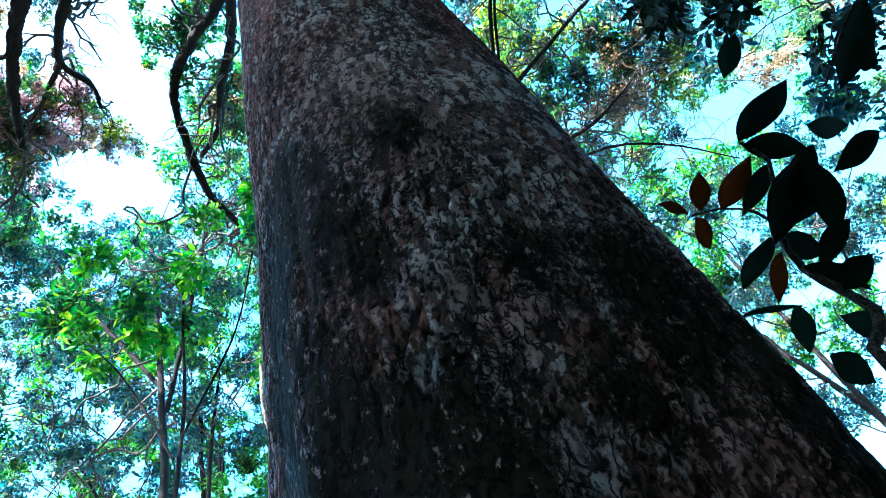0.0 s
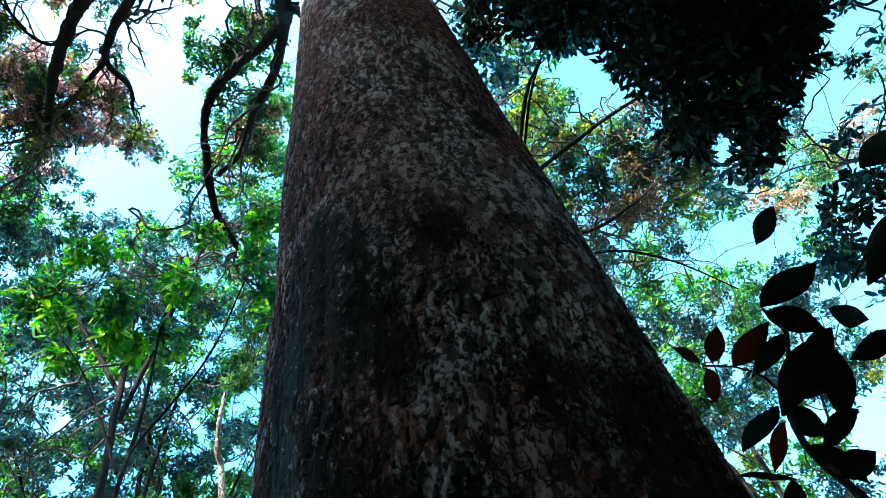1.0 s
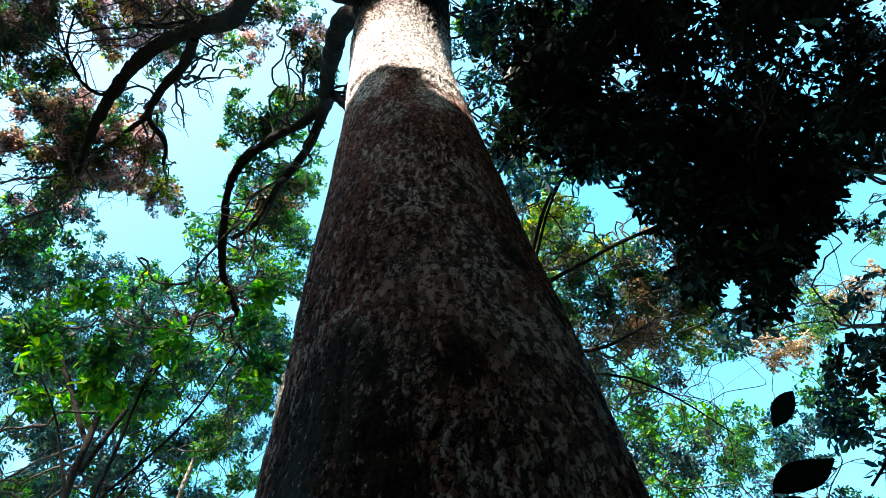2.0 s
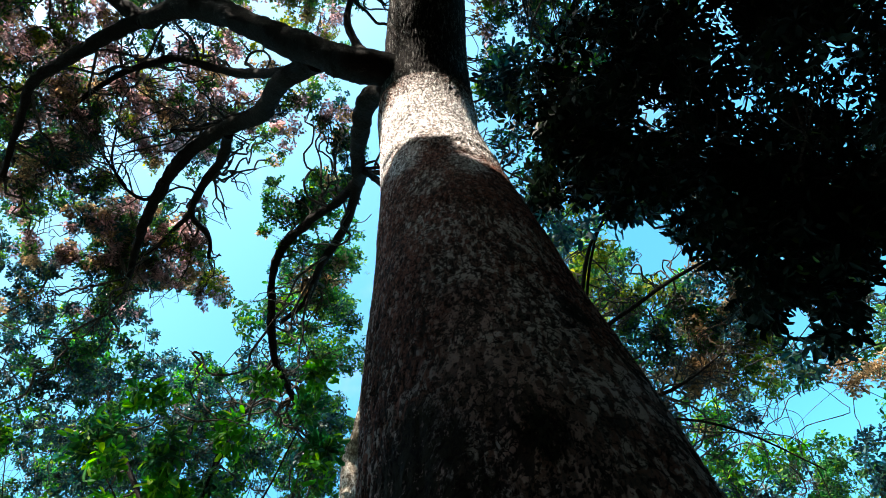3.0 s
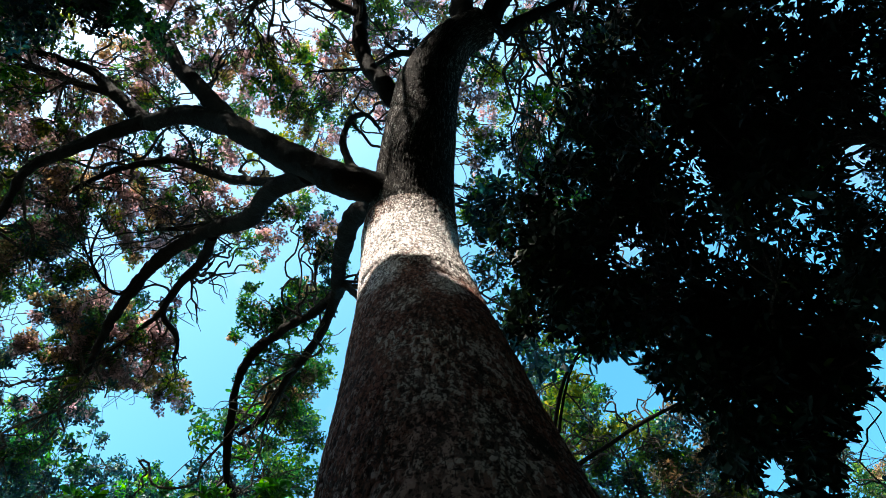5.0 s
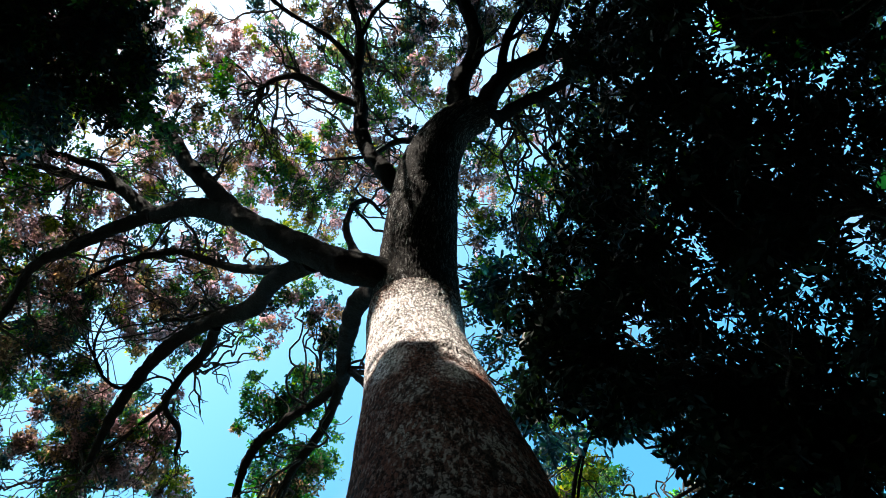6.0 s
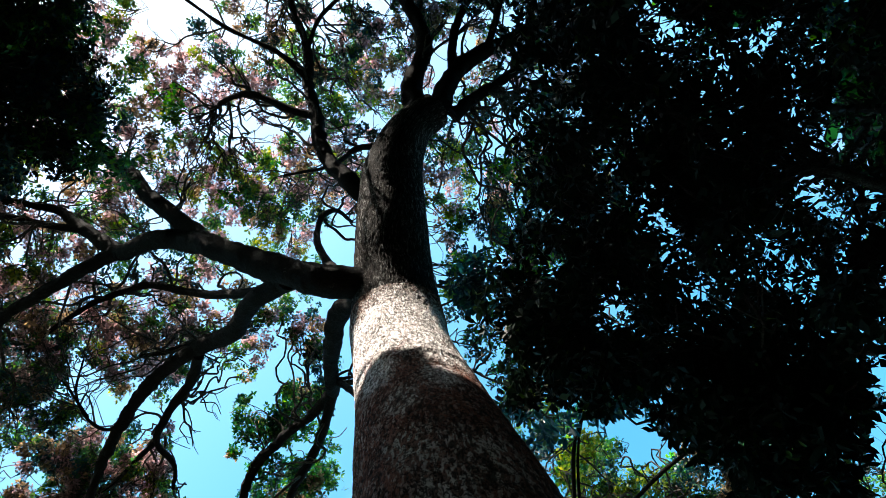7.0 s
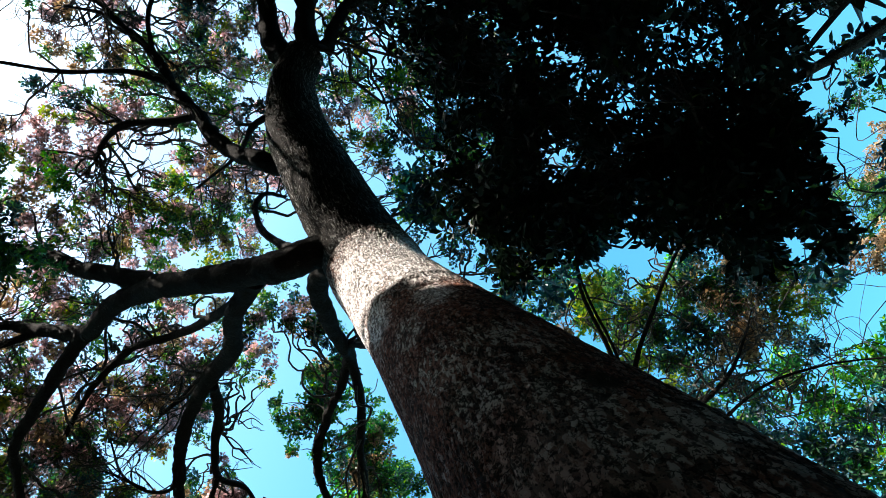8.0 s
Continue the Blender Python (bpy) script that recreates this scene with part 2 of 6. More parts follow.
# the upper stem's own dark bark, with its shade put into the colour too
UPPER_SHADED_BARK = bark_mat("upper_shaded_bark", (0.022, 0.018, 0.015), (0.20, 0.195, 0.185), (0.006, 0.005, 0.0045), (0.010, 0.010, 0.008), (0.04, 0.03, 0.026), 1.0, 1.0, 0.555, 0.52, True)
# near-black because the canopy's shade on the limbs is put into the colour
SHADED_LIMB_BARK = bark_mat("shaded_limb_bark", (0.009, 0.0075, 0.0065), (0.06, 0.06, 0.055), (0.005, 0.0045, 0.004), (0.006, 0.007, 0.005), (0.016, 0.013, 0.012), 0.9, 1.0, 0.57)
PALE_BARK = bark_mat("pale_bark", (0.14, 0.115, 0.09), (0.40, 0.37, 0.33), (0.04, 0.03, 0.022), (0.06, 0.055, 0.03), (0.22, 0.15, 0.12), 0.6)
TWIG_BARK = bark_mat("twig_bark", (0.03, 0.025, 0.02), (0.10, 0.095, 0.085), (0.015, 0.012, 0.01), (0.03, 0.035, 0.02), (0.06, 0.045, 0.04), 3.0)
CROWN = leaf_mat("crown_leaves", [(0.0, (0.012, 0.045, 0.026)), (0.5, (0.03, 0.09, 0.03)), (1.0, (0.11, 0.18, 0.035))], 0.55)
OLIVE = leaf_mat("yellowish_leaves", [(0.0, (0.05, 0.10, 0.02)), (0.6, (0.13, 0.17, 0.03)), (1.0, (0.26, 0.24, 0.05))], 0.5)
PINK = leaf_mat("young_pinkish_leaves", [(0.0, (0.06, 0.06, 0.055)), (0.4, (0.21, 0.13, 0.13)), (0.8, (0.38, 0.23, 0.23)), (1.0, (0.50, 0.34, 0.34))], 0.55)
RUST = leaf_mat("young_rusty_leaves", [(0.0, (0.06, 0.05, 0.03)), (0.5, (0.20, 0.13, 0.075)), (1.0, (0.38, 0.25, 0.15))], 0.45)
GREEN = leaf_mat("green_leaves", [(0.0, (0.006, 0.036, 0.018)), (0.5, (0.016, 0.075, 0.024)), (0.85, (0.035, 0.135, 0.026)), (1.0, (0.12, 0.22, 0.025))], 0.42)
FRESH = leaf_mat("fresh_green_leaves", [(0.0, (0.012, 0.065, 0.018)), (0.6, (0.035, 0.16, 0.022)), (0.88, (0.09, 0.26, 0.025)), (1.0, (0.24, 0.34, 0.03))], 0.45)
# green leaves with blue sky light and shade put into their colour
SHADED = leaf_mat("shaded_bluish_leaves", [(0.0, (0.004, 0.022, 0.030)), (0.6, (0.009, 0.042, 0.050)), (0.9, (0.02, 0.085, 0.05)), (1.0, (0.09, 0.11, 0.03))], 0.3, 0.45, 0.3)
# leaves seen against the sky: their shade is put into the low tones
DARK = leaf_mat("shaded_dark_leaves", [(0.0, (0.006, 0.012, 0.008)), (0.95, (0.010, 0.019, 0.011)), (1.0, (0.04, 0.08, 0.016))], 0.09, 0.5, 0.07)
# a blacker copy for the near sprig, its shade put into the colour
BLACKISH = leaf_mat("shaded_near_black_leaves", [(0.0, (0.004, 0.009, 0.006)), (1.0, (0.007, 0.014, 0.008))], 0.05, 0.6, 0.02)
RED = leaf_mat("old_red_leaves", [(0.0, (0.04, 0.009, 0.006)), (1.0, (0.06, 0.014, 0.009))], 0.1, 0.5, 0.06)


def litter_mat():
    m, n, l, p = nodes_of("leaf_litter")
    c = ramp(n, [(0.3, (0.035, 0.022, 0.014)), (0.5, (0.10, 0.065, 0.04)), (0.7, (0.19, 0.13, 0.08))])
    l.new(noise_node(n, l, 14, 8, 0.7), c.inputs[0])
    l.new(c.outputs[0], p.inputs["Base Color"])
    p.inputs["Roughness"].default_value = 0.9
    b = n.new("ShaderNodeBump")
    b.inputs["Strength"].default_value, b.inputs["Distance"].default_value = 0.7, 0.04
    l.new(noise_node(n, l, 14, 8, 0.7), b.inputs["Height"])
    l.new(b.outputs[0], p.inputs["Normal"])
    return m


# ---- mesh helpers ----
def mesh_object(name, verts, quads, material, parent=None, smooth=False):
    """One mesh object from arrays of corners and of faces with an equal number of corners."""
    me = bpy.data.meshes.new(name)
    verts, quads = np.asarray(verts, np.float32), np.asarray(quads, np.int32)
    me.vertices.add(len(verts))
    me.vertices.foreach_set("co", verts.ravel())
    k = quads.shape[1]
    me.loops.add(quads.size)
    me.loops.foreach_set("vertex_index", quads.ravel())
    me.polygons.add(len(quads))
    me.polygons.foreach_set("loop_start", np.arange(0, quads.size, k, dtype=np.int32))
    if smooth:
        me.polygons.foreach_set("use_smooth", np.ones(len(quads), bool))
    me.update(calc_edges=True)
    me.materials.append(material)
    ob = new(name, me)
    if parent:
        ob.parent = parent
    return ob


def empty(name, x, y, z, label, category, group=""):
    e = new(name)
    e.empty_display_size = 0.2
    e.location = (x, y, z)
    return tagged(e, label, category, group)


def part(name, data, material, parent, label="", kind="", smooth=True):
    verts, quads = data
    ob = mesh_object(name, np.asarray(verts) - np.array(parent.location), quads, material, parent, smooth)
    return tagged(ob, label, "", "", kind)


def hash01(ix, iy, iz, seed):
    h = (ix.astype(np.int64) * 374761393 + iy.astype(np.int64) * 668265263 + iz.astype(np.int64) * 1274126177 + seed * 974634777) & 0xFFFFFFFF
    h = ((h ^ (h >> 13)) * 1103515245) & 0xFFFFFFFF
    h = ((h ^ (h >> 16)) * 2246822519) & 0xFFFFFFFF
    return ((h ^ (h >> 15)) & 0xFFFFFF) / float(0xFFFFFF)


def value_noise(p, seed=0):
    i = np.floor(p).astype(np.int64)
    f = p - i
    f = f * f * (3 - 2 * f)
    out = 0
    for a in (0, 1):
        for b in (0, 1):
            for c in (0, 1):
                w = np.abs(1 - a - f[..., 0]) * np.abs(1 - b - f[..., 1]) * np.abs(1 - c - f[..., 2])
                out = out + w * hash01(i[..., 0] + a, i[..., 1] + b, i[..., 2] + c, seed)
    return out * 2 - 1


def fbm(p, seed=0, octaves=4):
    return sum(value_noise(p * 2.03**k, seed + k) * 0.5**k for k in range(octaves))


def plates(u, v, around, seed):
    """Cells on a strip that closes on itself after `around` cells: distance to the cell's edge and the cell's own number."""
    iu, iv = np.floor(u).astype(np.int64), np.floor(v).astype(np.int64)
    f1, f2, own = np.full(u.shape, 9.0), np.full(u.shape, 9.0), np.zeros(u.shape)
    zero = np.zeros_like(iu)
    for a in (-1, 0, 1):
        for b in (-1, 0, 1):
            cu, cv = iu + a, iv + b
            hu = np.mod(cu, around)
            d = np.hypot(cu + hash01(hu, cv, zero, seed) - u, cv + hash01(hu, cv, zero, seed + 5) - v)
            nearer = d < f1
            f2 = np.where(nearer, f1, np.minimum(f2, d))
            own = np.where(nearer, hash01(hu, cv, zero, seed + 9), own)
            f1 = np.where(nearer, d, f1)
    return f2 - f1, own


def smooth_line(points, step):
    """A smooth curve through points (x, y, z, radius), cut into even steps."""
    p = np.asarray(points, float)
    ext = np.vstack([2 * p[0] - p[1], p, 2 * p[-1] - p[-2]])
    out = []
    for k in range(len(p) - 1):
        a, b, c, d = ext[k:k + 4]
        n = max(2, int(np.linalg.norm(c[:3] - b[:3]) / step))
        t = np.linspace(0, 1, n, endpoint=False)[:, None]
        out.append(0.5 * (2 * b + (c - a) * t + (2 * a - 5 * b + 4 * c - d) * t**2 + (3 * b - a - 3 * c + d) * t**3))
    out.append(p[-1:])
    line = np.vstack(out)
    line[:, 3] = np.maximum(line[:, 3], 0.003)
    return line


def frames_along(c):
    t = np.gradient(c, axis=0)
    t /= np.linalg.norm(t, axis=1)[:, None]
    side = np.cross(t[0], (0.0, 1.0, 0.1))
    if np.linalg.norm(side) < 0.1:
        side = np.cross(t[0], (1.0, 0.0, 0.0))
    us = []
    for d in t:
        side = side - d * (side @ d)
        side /= np.linalg.norm(side)
        us.append(side)
    us = np.array(us)
    return t, us, np.cross(t, us)


def tube(points, sides=10, step=0.12, lumps=0.1, seed=0, flakes=0.0):
    """A limb: a bent, lumpy, tapering tube with a closed tip."""
    line = smooth_line(points, step)
    c, r = line[:, :3].copy(), line[:, 3]
    stout = lumps > 0.06
    if stout:
        wob = np.stack([value_noise(c * 1.7, seed + k) for k in (1, 2, 3)], 1)
        c[1:] += wob[1:] * np.minimum(0.05, r[1:, None] * 0.5)
    t, a, b = frames_along(c)
    th = np.linspace(0, 2 * np.pi, sides, endpoint=False)
    ring = a[:, None] * np.cos(th)[None, :, None] + b[:, None] * np.sin(th)[None, :, None]
    v = c[:, None] + ring * r[:, None, None]
    rise = r[:, None] * (1 + lumps * fbm(v * (0.35 / max(r.mean(), 0.02)), seed + 11, 3)) if stout else np.repeat(r[:, None], sides, 1)
    if flakes:
        rise = rise + flakes * (fbm(v * np.array([9.0, 9.0, 9.0]), seed + 15, 3) + 0.7 * fbm(v * 26.0, seed + 17, 3))
    v = (c[:, None] + ring * rise[..., None]).reshape(-1, 3)
    i, j = np.meshgrid(np.arange(len(c) - 1), np.arange(sides), indexing="ij")
    k = (j + 1) % sides
    q = np.stack([i * sides + j, i * sides + k, (i + 1) * sides + k, (i + 1) * sides + j], -1).reshape(-1, 4)
    caps = []
    for ring0, centre in ((0, c[0]), ((len(c) - 1) * sides, c[-1] + t[-1] * r[-1] * 0.7)):
        v = np.vstack([v, centre])
        caps += [[ring0 + s, ring0 + (s + 1) % sides, ring0 + (s + 2) % sides, len(v) - 1] for s in range(0, sides - 1, 2)]
        if sides % 2:
            caps.append([ring0 + sides - 1, ring0, len(v) - 1, len(v) - 1])
    return v, np.vstack([q, [k for k in caps if len(set(k)) == 4]])


def join(pieces):
    vs, qs, base = [], [], 0
    for v, q in pieces:
        vs.append(v)
        qs.append(q + base)
        base += len(v)
    return np.vstack(vs), np.vstack(qs)


def unit(v):
    return v / np.maximum(np.linalg.norm(v, axis=-1, keepdims=True), 1e-9)


def leaves(centres, axes, per, length, width, spread=(50, 105), fine=False):
    """Rosettes of leaves round twig tips. Each leaf is folded along its midrib and bends down at its tip."""
    n = len(centres) * per
    c, ax = np.repeat(centres, per, 0), np.repeat(axes, per, 0)
    e1 = unit(np.cross(ax, (0.31, 0.87, 0.4)))
    e2 = np.cross(ax, e1)
    phi = np.tile(np.arange(per) * 2.4, len(centres)) + np.repeat(rng.uniform(0, 6.28, len(centres)), per) + rng.normal(0, 0.35, n)
    tilt = np.radians(rng.uniform(*spread, n))
    d = unit(ax * np.cos(tilt)[:, None] + (e1 * np.cos(phi)[:, None] + e2 * np.sin(phi)[:, None]) * np.sin(tilt)[:, None])
    s = unit(np.cross(d, ax) + rng.normal(0, 0.3, (n, 3)))
    nrm = np.cross(s, d)
    size = rng.uniform(0.6, 1.25, n)[:, None]
    L, W = length * size, width * size
    base = c + d * 0.12 * L + ax * rng.uniform(-0.5, 0.3, n)[:, None] * length
    if length < 0.11 or length > 0.6:                    # small or far-off leaves: a folded kite
        v = np.stack([base, base + d * 0.45 * L + s * 0.5 * W + nrm * 0.08 * L, base + d * L - nrm * 0.06 * L, base + d * 0.45 * L - s * 0.5 * W + nrm * 0.08 * L], 1)
        q = np.array([[0, 1, 2, 3]])
    elif fine:
        rows = [base, base + d * 0.3 * L + s * 0.42 * W + nrm * 0.05 * L, base + d * 0.7 * L + s * 0.36 * W + nrm * 0.02 * L,
                base + d * L - nrm * 0.14 * L, base + d * 0.7 * L - s * 0.36 * W + nrm * 0.02 * L, base + d * 0.3 * L - s * 0.42 * W + nrm * 0.05 * L,
                base + d * 0.5 * L]
        v = np.stack(rows, 1)
        q = np.array([[0, 1, 2, 6], [0, 6, 4, 5], [6, 2, 3, 4]])
    else:
        v = np.stack([base, base + d * 0.36 * L + s * 0.43 * W + nrm * 0.09 * L, base + d * 0.8 * L + s * 0.4 * W + nrm * 0.06 * L, base + d * L - nrm * 0.06 * L,
                      base + d * 0.8 * L - s * 0.4 * W + nrm * 0.06 * L, base + d * 0.36 * L - s * 0.43 * W + nrm * 0.09 * L], 1)
        q = np.array([[0, 1, 2, 3], [0, 3, 4, 5]])
    k = v.shape[1]
    faces = (np.arange(n)[:, None, None] * k + q[None]).reshape(-1, 4)
    return v.reshape(-1, 3), faces


SUN_WAY = np.array(sun_dir)


# openings in the canopy fitted to the camera's view: plan 12 m up, widening from its place
VIEW_POINT = np.array([-0.15, -0.25, 1.72])
VIEW_OPENINGS = [[(-3.66, 1.8), (-3.16, 1.75), (-2.54, 1.95), (-2.23, 1.65), (-1.92, 1.36), (-1.57, 2.0), (-2.28, 2.12), (-2.91, 2.09), (-3.0, 2.68), (-3.21, 3.06), (-2.89, 3.31), (-3.17, 3.66), (-3.34, 4.25), (-3.94, 4.24), (-3.9, 3.84), (-4.02, 3.37), (-4.07, 2.97), (-3.97, 2.49)],
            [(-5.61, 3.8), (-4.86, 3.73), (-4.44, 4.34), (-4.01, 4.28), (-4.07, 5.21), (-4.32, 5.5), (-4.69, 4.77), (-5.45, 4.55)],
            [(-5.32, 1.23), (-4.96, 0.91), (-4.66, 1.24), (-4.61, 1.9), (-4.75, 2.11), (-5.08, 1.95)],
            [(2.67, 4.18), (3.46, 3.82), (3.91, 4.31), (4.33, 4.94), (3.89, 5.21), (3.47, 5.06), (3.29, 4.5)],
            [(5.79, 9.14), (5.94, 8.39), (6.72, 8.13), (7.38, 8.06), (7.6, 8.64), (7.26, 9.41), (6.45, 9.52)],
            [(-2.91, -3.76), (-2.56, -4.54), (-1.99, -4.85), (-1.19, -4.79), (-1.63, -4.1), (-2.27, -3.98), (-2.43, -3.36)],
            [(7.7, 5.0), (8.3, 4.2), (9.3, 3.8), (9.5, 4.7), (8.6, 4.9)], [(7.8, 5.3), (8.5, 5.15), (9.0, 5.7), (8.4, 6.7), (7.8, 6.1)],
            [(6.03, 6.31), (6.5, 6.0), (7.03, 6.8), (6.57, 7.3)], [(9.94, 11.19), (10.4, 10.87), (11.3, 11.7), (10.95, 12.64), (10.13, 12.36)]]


def in_beam(pos):
    """True where a place would keep the one beam of sun from the trunk."""
    foot = pos - SUN_WAY * ((pos[:, 1:2] - 0.7) / SUN_WAY[1])
    return (np.abs(foot[:, 0] + 0.1) < 0.8) & (foot[:, 2] > 6.35) & (foot[:, 2] < 8.15) & (pos[:, 1] < 0.5)


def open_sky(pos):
    """True where a place lies in an opening fitted to the camera's view, or in the way of the one beam of sun that
    reaches the trunk.
    """
    u = VIEW_POINT[:2] + (pos[:, :2] - VIEW_POINT[:2]) * (10.28 / np.maximum(pos[:, 2:3] - VIEW_POINT[2], 0.5))
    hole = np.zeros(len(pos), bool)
    for ring in VIEW_OPENINGS:
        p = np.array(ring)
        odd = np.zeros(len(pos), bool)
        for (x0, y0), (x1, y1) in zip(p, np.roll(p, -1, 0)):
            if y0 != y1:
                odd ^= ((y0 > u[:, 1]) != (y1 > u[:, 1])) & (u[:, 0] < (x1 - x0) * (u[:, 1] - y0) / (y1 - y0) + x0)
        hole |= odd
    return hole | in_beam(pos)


def crooked(a, b, bend, halvings=3):
    """Points from a to b that wander as a twig does."""
    p = np.array([a, b], float)
    for _ in range(halvings):
        d = np.linalg.norm(np.diff(p, axis=0), axis=1)[:, None]
        mid = (p[1:] + p[:-1]) / 2 + rng.normal(0, bend, (len(p) - 1, 3)) * d
        q = np.empty((2 * len(p) - 1, 3))
        q[::2], q[1::2] = p, mid
        p = q
    return p


def tapered(points, r0, r1):
    return [(*p, r) for p, r in zip(points, np.linspace(r0, r1, len(points)))]


class Foliage:
    """Gathers the twigs and leaves of one tree."""

    def __init__(self, hosts):
        self.hosts = np.vstack([smooth_line(h, 0.25) for h in hosts]) if hosts else None
        self.twigs, self.leaf = [], {}

    def shoots(self, points, count, length):
        """Crooked side shoots along a branch, which fork in turn."""
        line = smooth_line(points, 0.1)
        for _ in range(count):
            k = int(rng.uniform(0.15, 0.95) * (len(line) - 1))
            p, r = line[k, :3], min(0.026, line[k, 3] * 0.5)
            way = unit(line[min(k + 1, len(line) - 1), :3] - line[max(k - 1, 0), :3])
            way = unit(way + unit(rng.normal(0, 1, 3)) * 0.8 + np.array([0, 0, 0.2]))
            size = length * rng.uniform(0.5, 1.25)
            path = crooked(p, p + way * size, 0.12, 3)
            if in_beam(path).any():
                continue
            self.twigs.append(tube(tapered(path, r, 0.006), 6, 0.07, 0.05, int(rng.integers(999))))
            for j in (3, 4, 5, 6, 7):
                side = unit(way + unit(rng.normal(0, 1, 3)) * 0.9)
                reach = size * rng.uniform(0.25, 0.5)
                self.twigs.append(tube(tapered(crooked(path[j], path[j] + side * reach, 0.13, 2), r * (0.75 - 0.07 * j), 0.004), 5, 0.08, 0.05, 1))

    def pad(self, x, y, z, r, clusters, per, length, width, material, flat=0.6, fine=False, gap=0.0, twigs=4, spread=(50, 105)):
        """A spray of foliage: small dense tufts of leaves at the ends of twigs, with gaps between the tufts. material: one, or a list from which each tuft takes its own."""
        c = np.array([x, y, z])
        many = material if isinstance(material, (list, tuple)) else [material]
        tuft = 2.8 * length if length < 0.16 else 1.6 * length
        count = max(1, int(round(clusters * per / 95.0))) if length < 0.6 else 0
        if not count:                                     # shade trees added all round, out of view: loose rosettes
            q = unit(rng.normal(0, 1, (int(clusters * 1.25), 3))) * (rng.uniform(0, 1, int(clusters * 1.25)) ** (1 / 2.3))[:, None]
            pos = c + q * np.array([1, 1, flat]) * r
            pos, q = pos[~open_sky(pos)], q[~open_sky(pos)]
            ax = unit(q * 0.7 + np.array([0, 0, 0.75]) + rng.normal(0, 0.35, q.shape))
            self.leaf.setdefault(many[0].name, []).append(leaves(pos, ax, per, length, width, spread, fine))
            return
        dirs = unit(rng.normal(0, 1, (count, 3))) * (rng.uniform(0.05, 1, count) ** (1 / 2.4))[:, None]
        heads = c + dirs * np.array([1, 1, flat]) * r * (1 + 0.3 * value_noise(unit(dirs) * 2.1 + c, 3))[:, None]
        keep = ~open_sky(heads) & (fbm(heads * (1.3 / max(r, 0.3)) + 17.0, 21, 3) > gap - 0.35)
        heads = heads[keep]
        if not len(heads):
            return
        base = c
        if self.hosts is not None:
            d = np.linalg.norm(self.hosts[:, :3] - c, axis=1) + np.maximum(0, self.hosts[:, 2] - z) * 0.6
            h = self.hosts[np.argmin(d * rng.uniform(1.0, 1.4, len(d)))]
            gapd = np.linalg.norm(h[:3] - c)
            thick = min(0.5 * h[3], 0.024, 0.006 + 0.006 * gapd + 0.005 * r)
            base = h[:3] + (c - h[:3]) * max(0.3, 1 - r / max(gapd, 0.01))
            stalk = crooked(h[:3], base, 0.14, 3 if gapd < 1.5 else 4)
            if not in_beam(stalk).any():
                self.twigs.append(tube(tapered(stalk, thick, thick * 0.6), 6, 0.12, 0.1, int(rng.integers(999))))
            for k in rng.permutation(len(heads))[:max(4, min(len(heads), 3 * twigs))]:
                s = stalk[-1 - int(rng.integers(0, 3))]
                self.twigs.append(tube(tapered(crooked(s, heads[k], 0.13, 2), thick * 0.5, 0.004), 4, 0.12, 0.05, 1))
        for k, head in enumerate(heads):
            n = int(rng.integers(15, 25))
            out = unit(rng.normal(0, 1, (n, 3)) + np.array([0, 0, 0.25]))
            size = tuft * rng.uniform(0.65, 1.15)
            pos = head + out * np.array([1, 1, 0.75]) * size * rng.uniform(0.45, 1.0, n)[:, None]
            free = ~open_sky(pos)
            if free.any():
                mat = many[int(rng.integers(len(many)))]
                ax = unit(out * 0.8 + np.array([0, 0, 0.45]) + rng.normal(0, 0.25, out.shape))
                self.leaf.setdefault(mat.name, []).append(leaves(pos[free], ax[free], 6, length, width, spread, fine))

    def make(self, parent, twig_material, label=""):
        if self.twigs:
            part("twig", join(self.twigs), twig_material, parent, "", "stuff")
        for name, pieces in self.leaf.items():
            part("crown", join(pieces), bpy.data.materials[name], parent, label, "stuff", smooth=False)


# ---- ground ----
def ground_sheet():
    g = np.concatenate([-np.geomspace(400, 1, 40), np.linspace(-0.9, 0.9, 13), np.geomspace(1, 400, 40)])
    X, Y = np.meshgrid(g, g, indexing="ij")
    Z = 0.12 * fbm(np.stack([X * 0.35, Y * 0.35, 0 * X], -1), 5, 4) - 0.04
    n = len(g)
    i, j = np.meshgrid(np.arange(n - 1), np.arange(n - 1), indexing="ij")
    q = np.stack([i * n + j, (i + 1) * n + j, (i + 1) * n + j + 1, i * n + j + 1], -1).reshape(-1, 4)
    ob = mesh_object("ground", np.stack([X, Y, Z], -1).reshape(-1, 3), q, litter_mat(), smooth=True)
    tagged(ob, "brown forest floor covered with dry leaf litter", "ground", "", "structure")


ground_sheet()

# ---- the great tree ----
TREE = (-0.01, 1.58)
AXIS = [(0.0, 1.575, 0.0, 0.80), (-0.012, 1.52, 1.0, 0.65), (-0.024, 1.467, 1.9, 0.613), (-0.033, 1.426, 2.6, 0.60), (-0.046, 1.367, 3.6, 0.569),
        (-0.064, 1.284, 5.0, 0.531), (-0.084, 1.196, 6.5, 0.50), (-0.10, 1.10, 7.8, 0.50), (-0.08, 0.93, 8.5, 0.52), (0.0, 0.50, 9.0, 0.47)]
UPPER = [(0.11, 0.00, 9.36, 0.440), (0.22, -0.40, 9.76, 0.420), (0.36, -0.84, 10.09, 0.390), (0.69, -1.30, 10.37, 0.300), (1.12, -1.54, 10.60, 0.270)]


